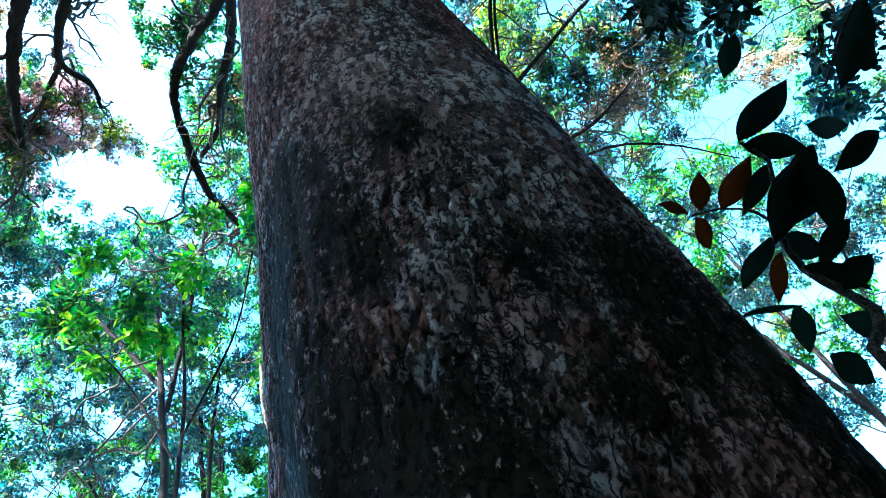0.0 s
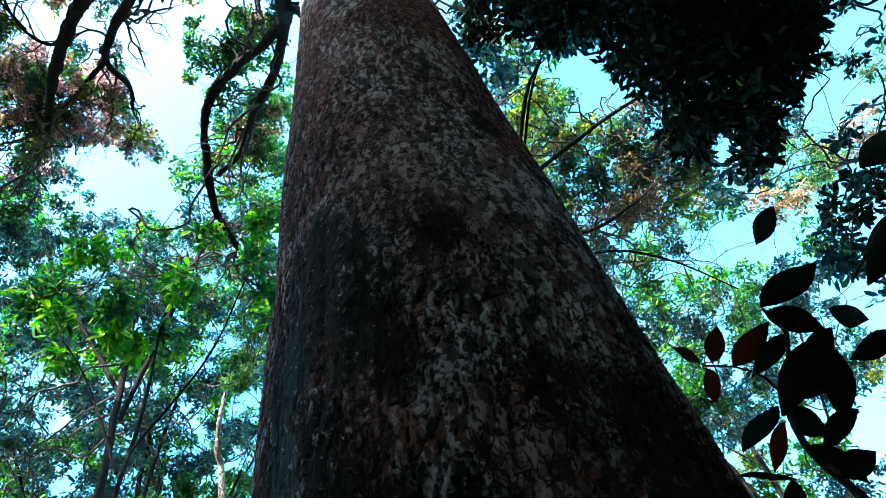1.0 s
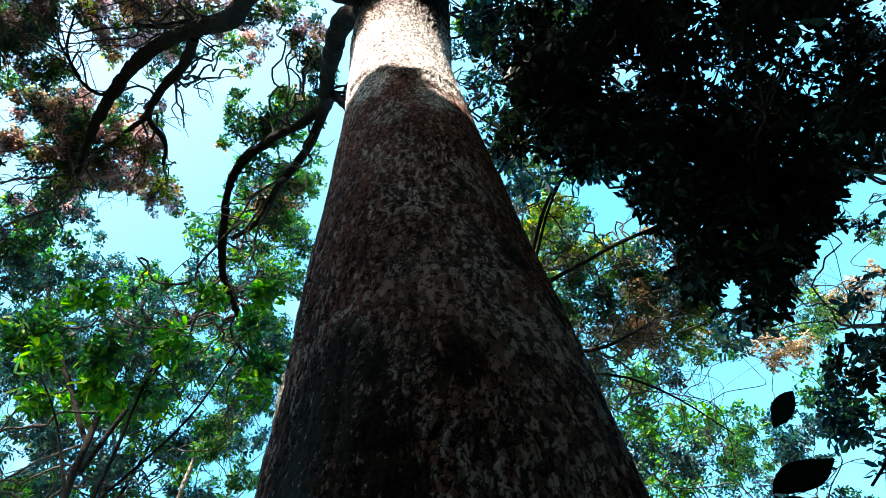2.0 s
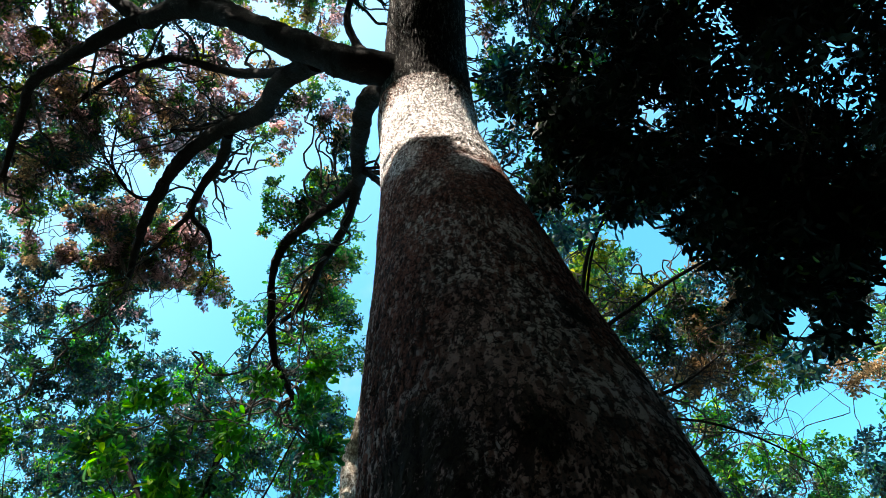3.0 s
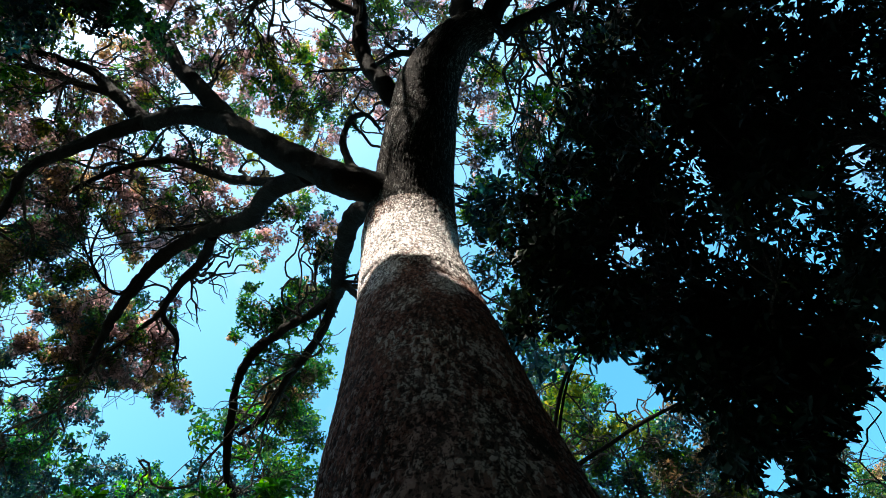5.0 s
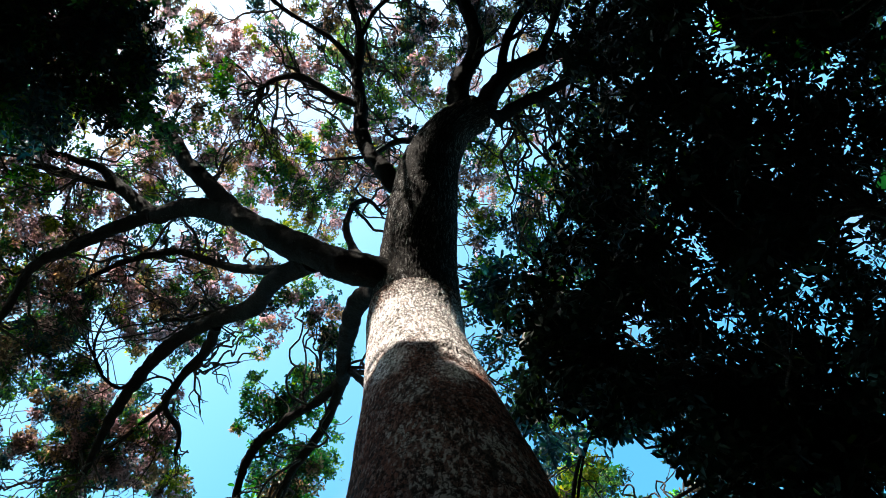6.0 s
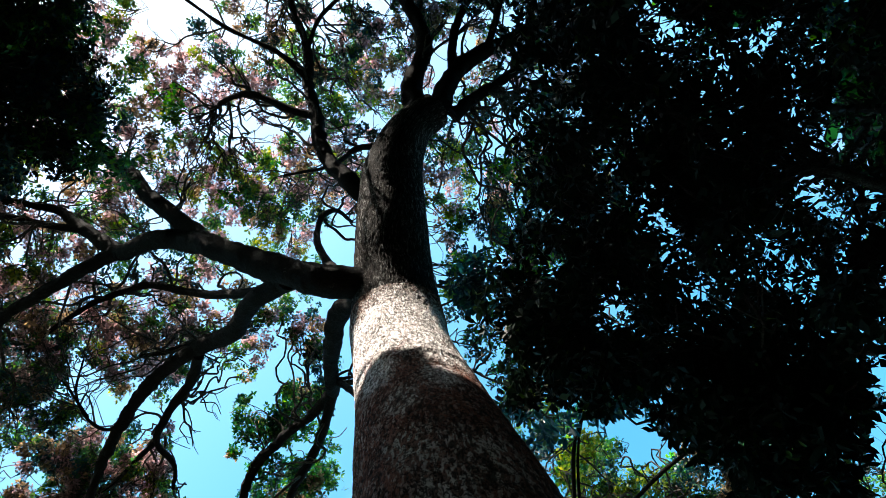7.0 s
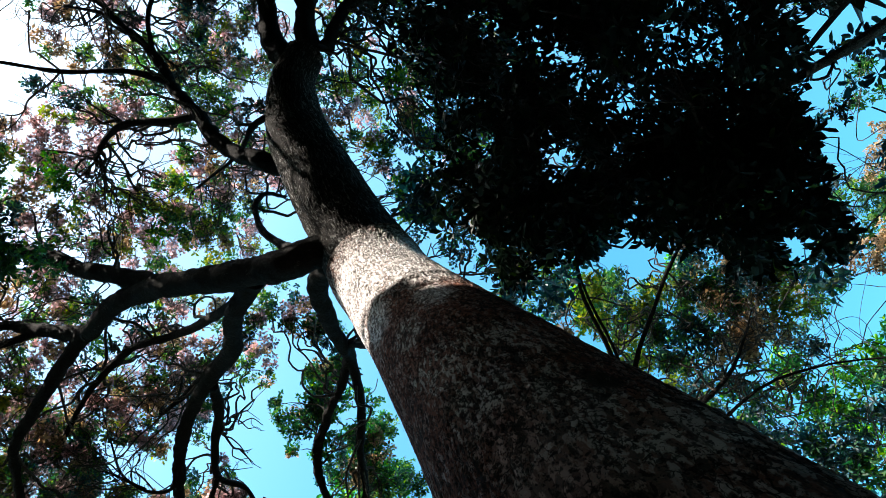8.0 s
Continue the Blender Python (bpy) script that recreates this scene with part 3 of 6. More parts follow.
def great_trunk():
    """The main stem, swept along its axis, with flutes at the foot, flaking plates, cracks, knots and hollows."""
    line = smooth_line(AXIS + UPPER, 0.02)
    s = np.concatenate([[0], np.cumsum(np.linalg.norm(np.diff(line[:, :3], axis=0), axis=1))])
    cut = np.concatenate([np.arange(-0.15, 1.7, 0.05), np.arange(1.7, 4.2, 0.0095), np.arange(4.2, 7.6, 0.016), np.arange(7.6, s[-1], 0.022)])
    c = np.stack([np.interp(cut, s, line[:, k]) for k in range(3)], 1)
    c[:, 2] += np.minimum(cut, 0)
    r = np.interp(cut, s, line[:, 3])
    t, a, b = frames_along(c)
    front = np.linspace(-0.5, 0.5, 330) * radians(215)
    back = np.linspace(0.5 * radians(215), 2 * np.pi - 0.5 * radians(215), 62)[1:-1]
    th = np.concatenate([front, back])
    ahead = np.array([0.0, -1.0, 0.0])
    e1 = unit(ahead - t * (t @ ahead)[:, None])
    e2 = np.cross(t, e1)
    ring = e1[:, None] * np.cos(th)[None, :, None] + e2[:, None] * np.sin(th)[None, :, None]
    T, S = np.meshgrid(th, cut)
    P = c[:, None] + ring * r[:, None, None]
    big = fbm(P * np.array([1.6, 1.6, 0.7]), 31, 3)
    w = np.exp(-np.maximum(S - 1.0, 0) / 1.6)
    flute = w * (0.04 * np.cos(5 * T + 0.8 + 0.35 * S) + 0.02 * np.cos(9 * T - 0.4 * S))
    warp = fbm(P * 7.0, 41, 3)
    U = np.mod(T, 2 * np.pi) / (2 * np.pi)
    e_l, own_l = plates(U * 104 + 0.6 * warp, S / 0.13 + 0.5 * warp, 104, 3)
    e_s, own_s = plates(U * 210 + 1.1 * warp, S / 0.05 + 0.6 * warp, 210, 8)
    mask = np.clip(0.5 + 1.4 * fbm(P * 2.4, 51, 2), 0, 1)
    crack = -0.011 * np.clip(1 - e_l / 0.11, 0, 1) * mask
    flake = 0.0045 * (own_s - 0.5) * np.clip(e_s / 0.1, 0, 1) - 0.002 * np.clip(1 - e_s / 0.12, 0, 1)
    rough = 0.0018 * fbm(P * np.array([70.0, 70.0, 35.0]), 61, 3) + 0.0035 * fbm(P * np.array([26.0, 26.0, 8.0]), 67, 3)
    rise = 0.02 * big + flute + crack + flake + rough
    for ang, h, wa, wz, lift in KNOTS:
        da = (np.mod(T - ang + np.pi, 2 * np.pi) - np.pi) / wa
        rise += 0.4 * lift * np.exp(-(da**2 + ((S - h) / wz) ** 2))
    V = P + ring * rise[..., None]
    m, k = len(th), len(cut)
    i, j = np.meshgrid(np.arange(k - 1), np.arange(m), indexing="ij")
    j2 = (j + 1) % m
    q = np.stack([i * m + j, i * m + j2, (i + 1) * m + j2, (i + 1) * m + j], -1).reshape(-1, 4)
    furrow = np.maximum(np.clip(1 - e_l / 0.10, 0, 1) * mask, 0.9 * np.clip(1 - e_s / 0.16, 0, 1) * np.clip(0.4 + 1.2 * fbm(P * 6.0, 57, 2), 0, 1))
    flat, tone = V.reshape(-1, 3), np.stack([own_s.ravel(), furrow.ravel()], 1)
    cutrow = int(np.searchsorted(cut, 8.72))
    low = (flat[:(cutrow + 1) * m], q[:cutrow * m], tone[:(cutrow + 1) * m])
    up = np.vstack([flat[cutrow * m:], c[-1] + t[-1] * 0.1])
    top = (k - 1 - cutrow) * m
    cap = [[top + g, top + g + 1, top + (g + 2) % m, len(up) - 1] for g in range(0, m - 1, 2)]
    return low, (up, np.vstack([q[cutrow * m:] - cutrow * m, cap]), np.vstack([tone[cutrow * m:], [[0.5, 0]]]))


# angle round the stem, height, half-widths, lift (hollows below zero)
KNOTS = [(0.23, 2.95, 0.06, 0.05, 0.035), (0.05, 2.93, 0.09, 0.05, -0.03), (-0.18, 2.70, 0.07, 0.13, -0.05), (0.32, 2.62, 0.10, 0.10, -0.05),
         (0.1, 2.36, 0.09, 0.2, -0.05), (0.7, 2.3, 0.16, 0.3, -0.06), (-0.4, 2.2, 0.16, 0.16, -0.05), (0.3, 6.35, 0.5, 0.05, 0.07),
         (0.85, 2.6, 0.035, 0.5, -0.04), (0.97, 2.45, 0.03, 0.4, -0.035), (0.6, 2.9, 0.03, 0.35, -0.03), (0.45, 2.3, 0.03, 0.3, -0.035),
         (-0.1, 3.3, 0.025, 0.4, -0.025), (0.3, 3.4, 0.025, 0.35, -0.025), (-0.5, 3.0, 0.03, 0.4, -0.025), (0.12, 2.6, 0.02, 0.25, -0.03)]

BOUGHS = []
BOUGHS.append(("great_limb", [(0.02, 0.62, 8.86, 0.240), (-0.44, 0.40, 8.82, 0.205), (-0.81, 0.29, 8.86, 0.190), (-1.33, 0.04, 9.17, 0.180), (-1.87, -0.26, 9.58, 0.165), (-2.32, -0.49, 9.99, 0.150), (-2.92, -0.56, 10.33, 0.130), (-3.47, -0.56, 10.67, 0.120), (-4.06, -0.98, 11.17, 0.100), (-4.55, -1.38, 11.58, 0.075), (-5.21, -1.61, 11.80, 0.050), (-5.93, -1.82, 11.95, 0.035)]))
BOUGHS.append(("branch", [(-3.47, -0.54, 10.67, 0.110), (-4.17, -0.37, 10.82, 0.100), (-4.85, -0.20, 10.93, 0.090), (-5.42, 0.06, 11.07, 0.075), (-5.83, 0.51, 11.16, 0.060), (-6.44, 1.26, 11.26, 0.040)]))
BOUGHS.append(("branch", [(-3.96, -0.94, 11.11, 0.070), (-4.63, -1.19, 11.34, 0.055), (-5.33, -1.46, 11.53, 0.045), (-5.95, -1.43, 11.76, 0.030)]))
BOUGHS.append(("branch", [(-2.20, -0.45, 9.91, 0.130), (-2.73, -1.02, 10.47, 0.115), (-3.21, -1.58, 11.00, 0.100), (-3.71, -2.23, 11.47, 0.080), (-4.04, -2.79, 11.77, 0.050)]))
BOUGHS.append(("lower_limb", [(-1.17, 0.20, 9.08, 0.150), (-1.68, 0.43, 9.58, 0.135), (-2.25, 0.83, 10.23, 0.120), (-2.86, 1.02, 10.77, 0.110), (-3.56, 1.31, 11.13, 0.100), (-4.18, 1.72, 11.35, 0.100), (-4.62, 2.25, 11.48, 0.090), (-4.98, 2.69, 11.53, 0.075), (-5.32, 3.27, 11.51, 0.050)]))
BOUGHS.append(("branch", [(-2.86, 1.10, 10.76, 0.085), (-3.30, 1.63, 11.27, 0.080), (-3.83, 2.08, 11.63, 0.070), (-4.11, 2.49, 11.86, 0.055), (-4.05, 2.98, 12.06, 0.045), (-4.18, 3.35, 12.11, 0.030)]))
BOUGHS.append(("branch", [(-4.11, 2.45, 11.87, 0.045), (-4.57, 2.72, 12.05, 0.040), (-5.09, 3.05, 12.16, 0.030), (-5.76, 3.25, 12.23, 0.020)]))
BOUGHS.append(("branch", [(-2.30, 0.78, 10.33, 0.060), (-3.09, 0.97, 11.03, 0.050), (-3.93, 1.04, 11.57, 0.030)]))
BOUGHS.append(("branch", [(-1.55, 0.33, 9.51, 0.070), (-2.51, 0.28, 10.64, 0.065), (-3.50, 0.02, 11.40, 0.060), (-4.52, 0.13, 11.85, 0.050), (-5.66, 0.52, 12.17, 0.030)]))
BOUGHS.append(("branch", [(-4.21, 1.74, 11.34, 0.035), (-4.53, 1.97, 11.36, 0.030), (-4.85, 1.78, 11.49, 0.026), (-4.98, 1.34, 11.62, 0.022), (-4.86, 0.93, 11.85, 0.015)]))
BOUGHS.append(("branch", [(-4.84, 1.75, 11.50, 0.018), (-5.02, 1.37, 11.60, 0.015), (-5.16, 1.13, 11.68, 0.010)]))
BOUGHS.append(("drooping_limb", [(-0.08, 0.80, 8.45, 0.150), (-0.61, 0.70, 9.08, 0.130), (-0.91, 1.09, 9.60, 0.120), (-1.05, 1.57, 10.21, 0.105), (-1.16, 2.04, 10.70, 0.100), (-1.62, 2.42, 11.16, 0.070), (-2.19, 2.81, 11.57, 0.080), (-2.77, 3.29, 12.04, 0.075), (-3.16, 3.86, 12.06, 0.070), (-3.33, 4.67, 11.87, 0.080), (-3.39, 5.34, 11.63, 0.070), (-3.22, 6.00, 11.40, 0.050)]))
BOUGHS.append(("branch", [(-1.11, 1.94, 10.72, 0.085), (-1.62, 2.93, 11.11, 0.075), (-2.21, 3.64, 11.38, 0.065), (-2.60, 4.22, 11.49, 0.055), (-3.13, 4.60, 11.63, 0.040)]))
BOUGHS.append(("stub", [(-1.10, 1.88, 10.65, 0.060), (-0.84, 1.87, 9.84, 0.050), (-0.66, 1.82, 9.03, 0.035)]))
BOUGHS.append(("fork", [(0.94, -1.53, 10.52, 0.170), (0.94, -1.99, 10.86, 0.160), (1.28, -2.62, 11.19, 0.140), (1.23, -3.22, 11.46, 0.120), (1.06, -3.88, 11.79, 0.100), (0.95, -4.72, 12.02, 0.070)]))
BOUGHS.append(("fork", [(1.21, -1.56, 10.48, 0.160), (1.55, -2.01, 10.76, 0.140), (2.03, -2.27, 10.92, 0.120), (2.72, -2.44, 11.01, 0.100), (3.30, -2.68, 11.08, 0.080), (3.99, -3.13, 11.12, 0.050)]))
BOUGHS.append(("fork", [(1.35, -1.40, 10.48, 0.110), (1.70, -1.60, 10.69, 0.090), (2.20, -1.76, 10.97, 0.075), (2.73, -2.05, 11.19, 0.060), (3.43, -2.28, 11.34, 0.040)]))
BOUGHS.append(("branch", [(1.53, -2.04, 10.76, 0.080), (1.80, -2.82, 11.15, 0.070), (2.35, -3.37, 11.40, 0.055), (2.95, -4.12, 11.63, 0.035)]))
BOUGHS.append(("branch", [(2.11, -2.28, 10.89, 0.060), (2.51, -2.88, 11.28, 0.050), (2.79, -3.47, 11.57, 0.040), (3.18, -4.23, 11.73, 0.030)]))
BOUGHS.append(("branch", [(2.80, -2.47, 10.98, 0.050), (3.18, -3.10, 11.34, 0.040), (3.48, -3.86, 11.54, 0.025)]))
BOUGHS.append(("side_limb", [(-0.03, -0.51, 9.87, 0.150), (-0.30, -0.83, 10.15, 0.130), (-0.49, -1.25, 10.62, 0.115), (-0.56, -1.84, 11.14, 0.100), (-0.54, -2.46, 11.64, 0.085), (-0.45, -3.04, 12.02, 0.065), (-0.54, -3.86, 12.40, 0.045), (-0.62, -4.83, 12.67, 0.030)]))
BOUGHS.append(("branch", [(-0.57, -1.91, 11.18, 0.075), (-0.95, -2.11, 11.38, 0.065), (-1.42, -2.45, 11.67, 0.055), (-1.82, -2.53, 12.01, 0.045), (-2.17, -2.46, 12.27, 0.030)]))
BOUGHS.append(("branch", [(-0.51, -2.50, 11.63, 0.055), (-0.89, -3.05, 11.89, 0.045), (-1.62, -3.67, 12.15, 0.035), (-2.31, -4.44, 12.41, 0.022)]))
BOUGHS.append(("branch", [(-0.44, -3.08, 12.01, 0.045), (-0.12, -3.61, 12.27, 0.038), (0.51, -4.08, 12.52, 0.030), (1.25, -4.75, 12.84, 0.020)]))
BOUGHS.append(("branch", [(-0.54, -3.43, 12.22, 0.040), (-0.60, -3.98, 12.46, 0.030), (-1.00, -4.56, 12.76, 0.020)]))
BOUGHS.append(("branch", [(0.28, -1.17, 10.22, 0.060), (-0.06, -1.23, 10.62, 0.045), (-0.49, -1.13, 11.13, 0.030), (-1.22, -1.17, 11.68, 0.020)]))
BOUGHS.append(("snag", [(-0.61, 0.34, 9.12, 0.080), (-0.79, 0.13, 9.93, 0.065), (-0.86, -0.14, 10.44, 0.055), (-0.75, -0.43, 10.95, 0.045), (-0.53, -0.46, 11.26, 0.038), (-0.37, -0.24, 11.47, 0.020)]))

tree = empty("great_tree", *TREE, 0, "huge old rainforest tree with rough flaking grey-brown bark", "tree")
for name, (verts, quads, tone), mat, label in zip(("trunk", "upper_stem"), great_trunk(), (BARK, UPPER_SHADED_BARK),
                                                  ("rough flaking grey-brown bark with pale lichen blotches and a painted sunlit band", "leaning upper stem, dark bark with shade painted in")):
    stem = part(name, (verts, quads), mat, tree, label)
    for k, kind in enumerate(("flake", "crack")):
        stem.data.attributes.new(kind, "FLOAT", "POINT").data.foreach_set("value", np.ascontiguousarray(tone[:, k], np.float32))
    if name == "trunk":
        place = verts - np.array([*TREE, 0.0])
        for kind, spots in WEAR_AND_SUN.items():                 # distance to the nearest worn or painted-sunlight place, in its radii
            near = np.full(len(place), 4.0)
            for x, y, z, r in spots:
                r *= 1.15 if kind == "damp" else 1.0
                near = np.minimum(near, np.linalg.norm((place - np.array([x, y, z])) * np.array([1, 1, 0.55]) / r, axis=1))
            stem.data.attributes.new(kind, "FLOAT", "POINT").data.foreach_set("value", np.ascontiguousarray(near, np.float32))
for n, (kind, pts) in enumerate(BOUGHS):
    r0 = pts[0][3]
    part(kind, tube([(*p[:3], 0.93 * p[3]) for p in pts], 30 if r0 > 0.1 else 10, 0.035 if r0 > 0.1 else 0.09, 0.16, n * 7, min(0.014, 0.10 * r0)), SHADED_LIMB_BARK, tree)

part("dead_twig", tube([(-0.94, 2.13, 9.23, 0.006), (-1.06, 2.23, 9.29, 0.006), (-1.18, 2.26, 9.37, 0.005), (-1.24, 2.34, 9.39, 0.005), (-1.15, 2.37, 9.34, 0.004), (-1.06, 2.35, 9.30, 0.004)], 6, 0.03, 0.1, 3), PALE_BARK, tree, "pale curled dead twig")
MIXED = [PINK, PINK, PINK, RUST, CROWN, CROWN, OLIVE]
crown = Foliage([p for _, p in BOUGHS])
for kind, pts in BOUGHS:
    if kind in ("branch", "fork", "side_limb"):
        crown.shoots(pts, 7 if kind == "branch" else 9, 1.5)
for x, y, z, r in [(-3.7, -4.6, 13.5, 0.70), (-3.9, -3.4, 13.3, 0.85), (-3.0, -2.5, 13.2, 0.92), (-3.6, -1.7, 12.6, 0.78), (-5.4, -1.9, 11.9, 0.73), (-5.6, -1.1, 11.9, 0.83), (-5.0, -0.6, 12.2, 0.83), (-5.8, 0.0, 11.8, 0.93), (-5.1, 0.3, 12.7, 0.87), (-4.1, 0.5, 13.1, 0.76), (-4.5, 1.0, 12.9, 0.60), (-3.6, 0.9, 13.5, 0.56), (-2.9, 1.5, 13.3, 0.38), (-2.0, 1.0, 13.0, 0.47), (-1.7, 1.6, 13.0, 0.39), (-2.8, 2.0, 13.2, 0.27), (-3.2, 0.2, 13.4, 0.65), (-4.5, -1.2, 12.9, 0.76)]:
    crown.pad(x, y, z, r, 330 * r * r, 10, 0.072, 0.041, MIXED, 0.7, gap=0.14)
for x, y, z, r in [(-2.4, -1.0, 13.5, 1.03), (-2.8, -1.6, 13.4, 0.87), (-1.4, -1.5, 13.6, 0.97), (-1.7, -0.3, 13.2, 0.67), (0.2, -2.3, 13.6, 0.65), (0.6, -3.4, 13.3, 0.54), (-2.2, -3.3, 13.7, 0.68), (-1.5, -4.8, 13.9, 0.53), (-0.1, -4.5, 14.1, 0.59), (-0.1, -0.9, 14.3, 0.68), (-3.4, -4.0, 13.6, 0.46), (-1.1, -0.8, 13.7, 0.65)]:
    crown.pad(x, y, z, r, 300 * r * r, 10, 0.072, 0.041, MIXED, 0.7, gap=0.08)
for x, y, z, r in ([(1.9, -3.7, 12.4, 0.71), (1.0, -3.0, 12.9, 0.57), (2.5, -3.5, 12.3, 0.71), (3.2, -3.5, 12.1, 0.61), (2.6, -2.3, 12.2, 0.65), (1.8, -3.0, 12.3, 0.35), (1.7, -1.0, 12.1, 0.57), (1.3, -0.3, 12.2, 0.57), (2.0, 0.1, 12.0, 0.52), (2.5, -0.7, 11.7, 0.51), (3.2, -1.6, 11.6, 0.57), (0.8, -4.3, 13.1, 0.54), (2.0, -2.0, 12.4, 0.50), (1.0, 0.3, 11.7, 0.41), (3.2, -3.1, 11.9, 0.42), (3.6, -2.5, 11.4, 0.40), (2.2, -4.0, 12.4, 0.44), (1.5, -3.4, 12.7, 0.35), (2.9, -4.0, 12.3, 0.44), (3.6, -3.3, 11.1, 0.40)] + [(3.6, -2.5, 10.2, 0.33), (3.1, -2.1, 11.1, 0.29)]):
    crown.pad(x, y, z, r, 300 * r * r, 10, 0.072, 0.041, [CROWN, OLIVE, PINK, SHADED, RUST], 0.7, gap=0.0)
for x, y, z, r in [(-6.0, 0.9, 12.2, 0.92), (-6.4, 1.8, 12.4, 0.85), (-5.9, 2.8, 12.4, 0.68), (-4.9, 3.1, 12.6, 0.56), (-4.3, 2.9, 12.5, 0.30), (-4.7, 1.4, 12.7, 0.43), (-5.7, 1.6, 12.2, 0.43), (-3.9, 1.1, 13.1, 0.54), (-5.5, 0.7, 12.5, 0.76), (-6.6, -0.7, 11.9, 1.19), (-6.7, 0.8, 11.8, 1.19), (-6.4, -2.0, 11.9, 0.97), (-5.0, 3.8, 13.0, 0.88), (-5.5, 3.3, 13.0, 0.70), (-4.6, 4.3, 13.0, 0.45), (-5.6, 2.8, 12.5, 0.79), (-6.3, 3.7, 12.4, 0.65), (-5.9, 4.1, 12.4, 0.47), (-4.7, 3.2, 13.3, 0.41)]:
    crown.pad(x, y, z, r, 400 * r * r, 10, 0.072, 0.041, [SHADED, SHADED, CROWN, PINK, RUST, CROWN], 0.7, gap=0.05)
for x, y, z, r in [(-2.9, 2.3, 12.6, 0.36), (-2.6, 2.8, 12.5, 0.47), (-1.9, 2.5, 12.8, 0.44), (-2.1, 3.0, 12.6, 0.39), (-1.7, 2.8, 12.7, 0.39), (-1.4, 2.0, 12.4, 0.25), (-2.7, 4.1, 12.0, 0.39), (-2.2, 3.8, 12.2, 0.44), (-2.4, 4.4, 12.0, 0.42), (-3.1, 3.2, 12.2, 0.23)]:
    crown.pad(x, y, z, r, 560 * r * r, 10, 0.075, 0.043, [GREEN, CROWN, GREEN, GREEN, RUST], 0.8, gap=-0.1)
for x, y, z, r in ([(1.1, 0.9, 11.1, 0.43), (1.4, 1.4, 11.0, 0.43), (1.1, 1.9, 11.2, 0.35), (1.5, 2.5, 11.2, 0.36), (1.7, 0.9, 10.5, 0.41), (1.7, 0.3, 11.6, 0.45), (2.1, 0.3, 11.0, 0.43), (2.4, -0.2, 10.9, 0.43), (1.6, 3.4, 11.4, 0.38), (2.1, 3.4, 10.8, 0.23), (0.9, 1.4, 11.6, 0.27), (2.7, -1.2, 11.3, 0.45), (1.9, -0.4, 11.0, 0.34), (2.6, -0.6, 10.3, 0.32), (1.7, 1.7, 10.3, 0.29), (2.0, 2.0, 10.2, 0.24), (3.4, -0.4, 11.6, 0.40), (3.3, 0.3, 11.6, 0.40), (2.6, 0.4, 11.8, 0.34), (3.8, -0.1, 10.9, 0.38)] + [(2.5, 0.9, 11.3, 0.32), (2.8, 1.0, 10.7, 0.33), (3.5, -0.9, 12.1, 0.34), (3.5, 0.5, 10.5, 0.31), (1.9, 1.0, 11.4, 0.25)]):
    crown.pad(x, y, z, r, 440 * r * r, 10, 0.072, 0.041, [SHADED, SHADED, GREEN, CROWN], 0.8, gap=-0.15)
SPRAY_1 = [(-5.9, -6.7, 14.7, 0.76), (-2.3, -3.6, 16.2, 0.84), (1.3, -3.0, 15.0, 0.65), (-3.2, -0.4, 14.2, 0.53), (3.1, -4.4, 13.2, 0.72), (-2.8, -2.0, 13.9, 0.68), (-6.3, -3.5, 14.6, 0.61), (-8.5, -0.4, 14.6, 0.72), (-4.4, -6.2, 14.2, 0.62), (-4.2, -5.9, 15.2, 0.89), (-0.9, -4.3, 15.7, 0.68), (0.9, -2.1, 15.7, 0.79), (-4.5, -1.4, 14.6, 0.71), (-6.6, -4.3, 14.0, 0.74), (-7.8, -4.2, 14.3, 0.72), (-6.6, -5.6, 12.5, 0.70), (-2.8, -3.1, 14.4, 0.55), (-3.7, -4.3, 14.9, 0.56), (2.3, -4.8, 13.8, 0.63), (-3.8, -3.4, 14.4, 0.71), (-3.6, -5.9, 14.2, 0.77), (-1.7, -1.2, 15.3, 0.70)]
SPRAY_2 = [(-5.9, -1.6, 13.2, 0.53), (-0.6, -6.1, 15.2, 0.85), (-0.4, -1.7, 15.6, 0.77), (0.2, -2.9, 14.4, 0.59), (-2.7, -6.7, 14.9, 0.76), (-7.4, -1.6, 14.7, 0.59), (0.8, -0.8, 15.7, 0.75), (2.8, -0.2, 14.1, 0.61), (-4.8, -5.7, 15.0, 0.77), (-7.1, -3.7, 14.5, 0.66), (-5.3, -5.5, 12.0, 0.71), (-3.3, -1.2, 14.4, 0.60), (-6.3, -5.0, 14.1, 0.62), (3.2, -2.5, 16.4, 0.90), (-4.7, -3.9, 13.6, 0.60), (-0.5, -5.6, 15.1, 0.58), (-7.2, -3.7, 13.6, 0.77), (-5.8, -5.3, 15.0, 0.78), (-0.0, -0.9, 16.7, 0.78), (-1.9, 0.5, 16.2, 0.82), (-5.5, -2.6, 15.5, 0.61), (1.8, 0.9, 14.2, 0.59)]
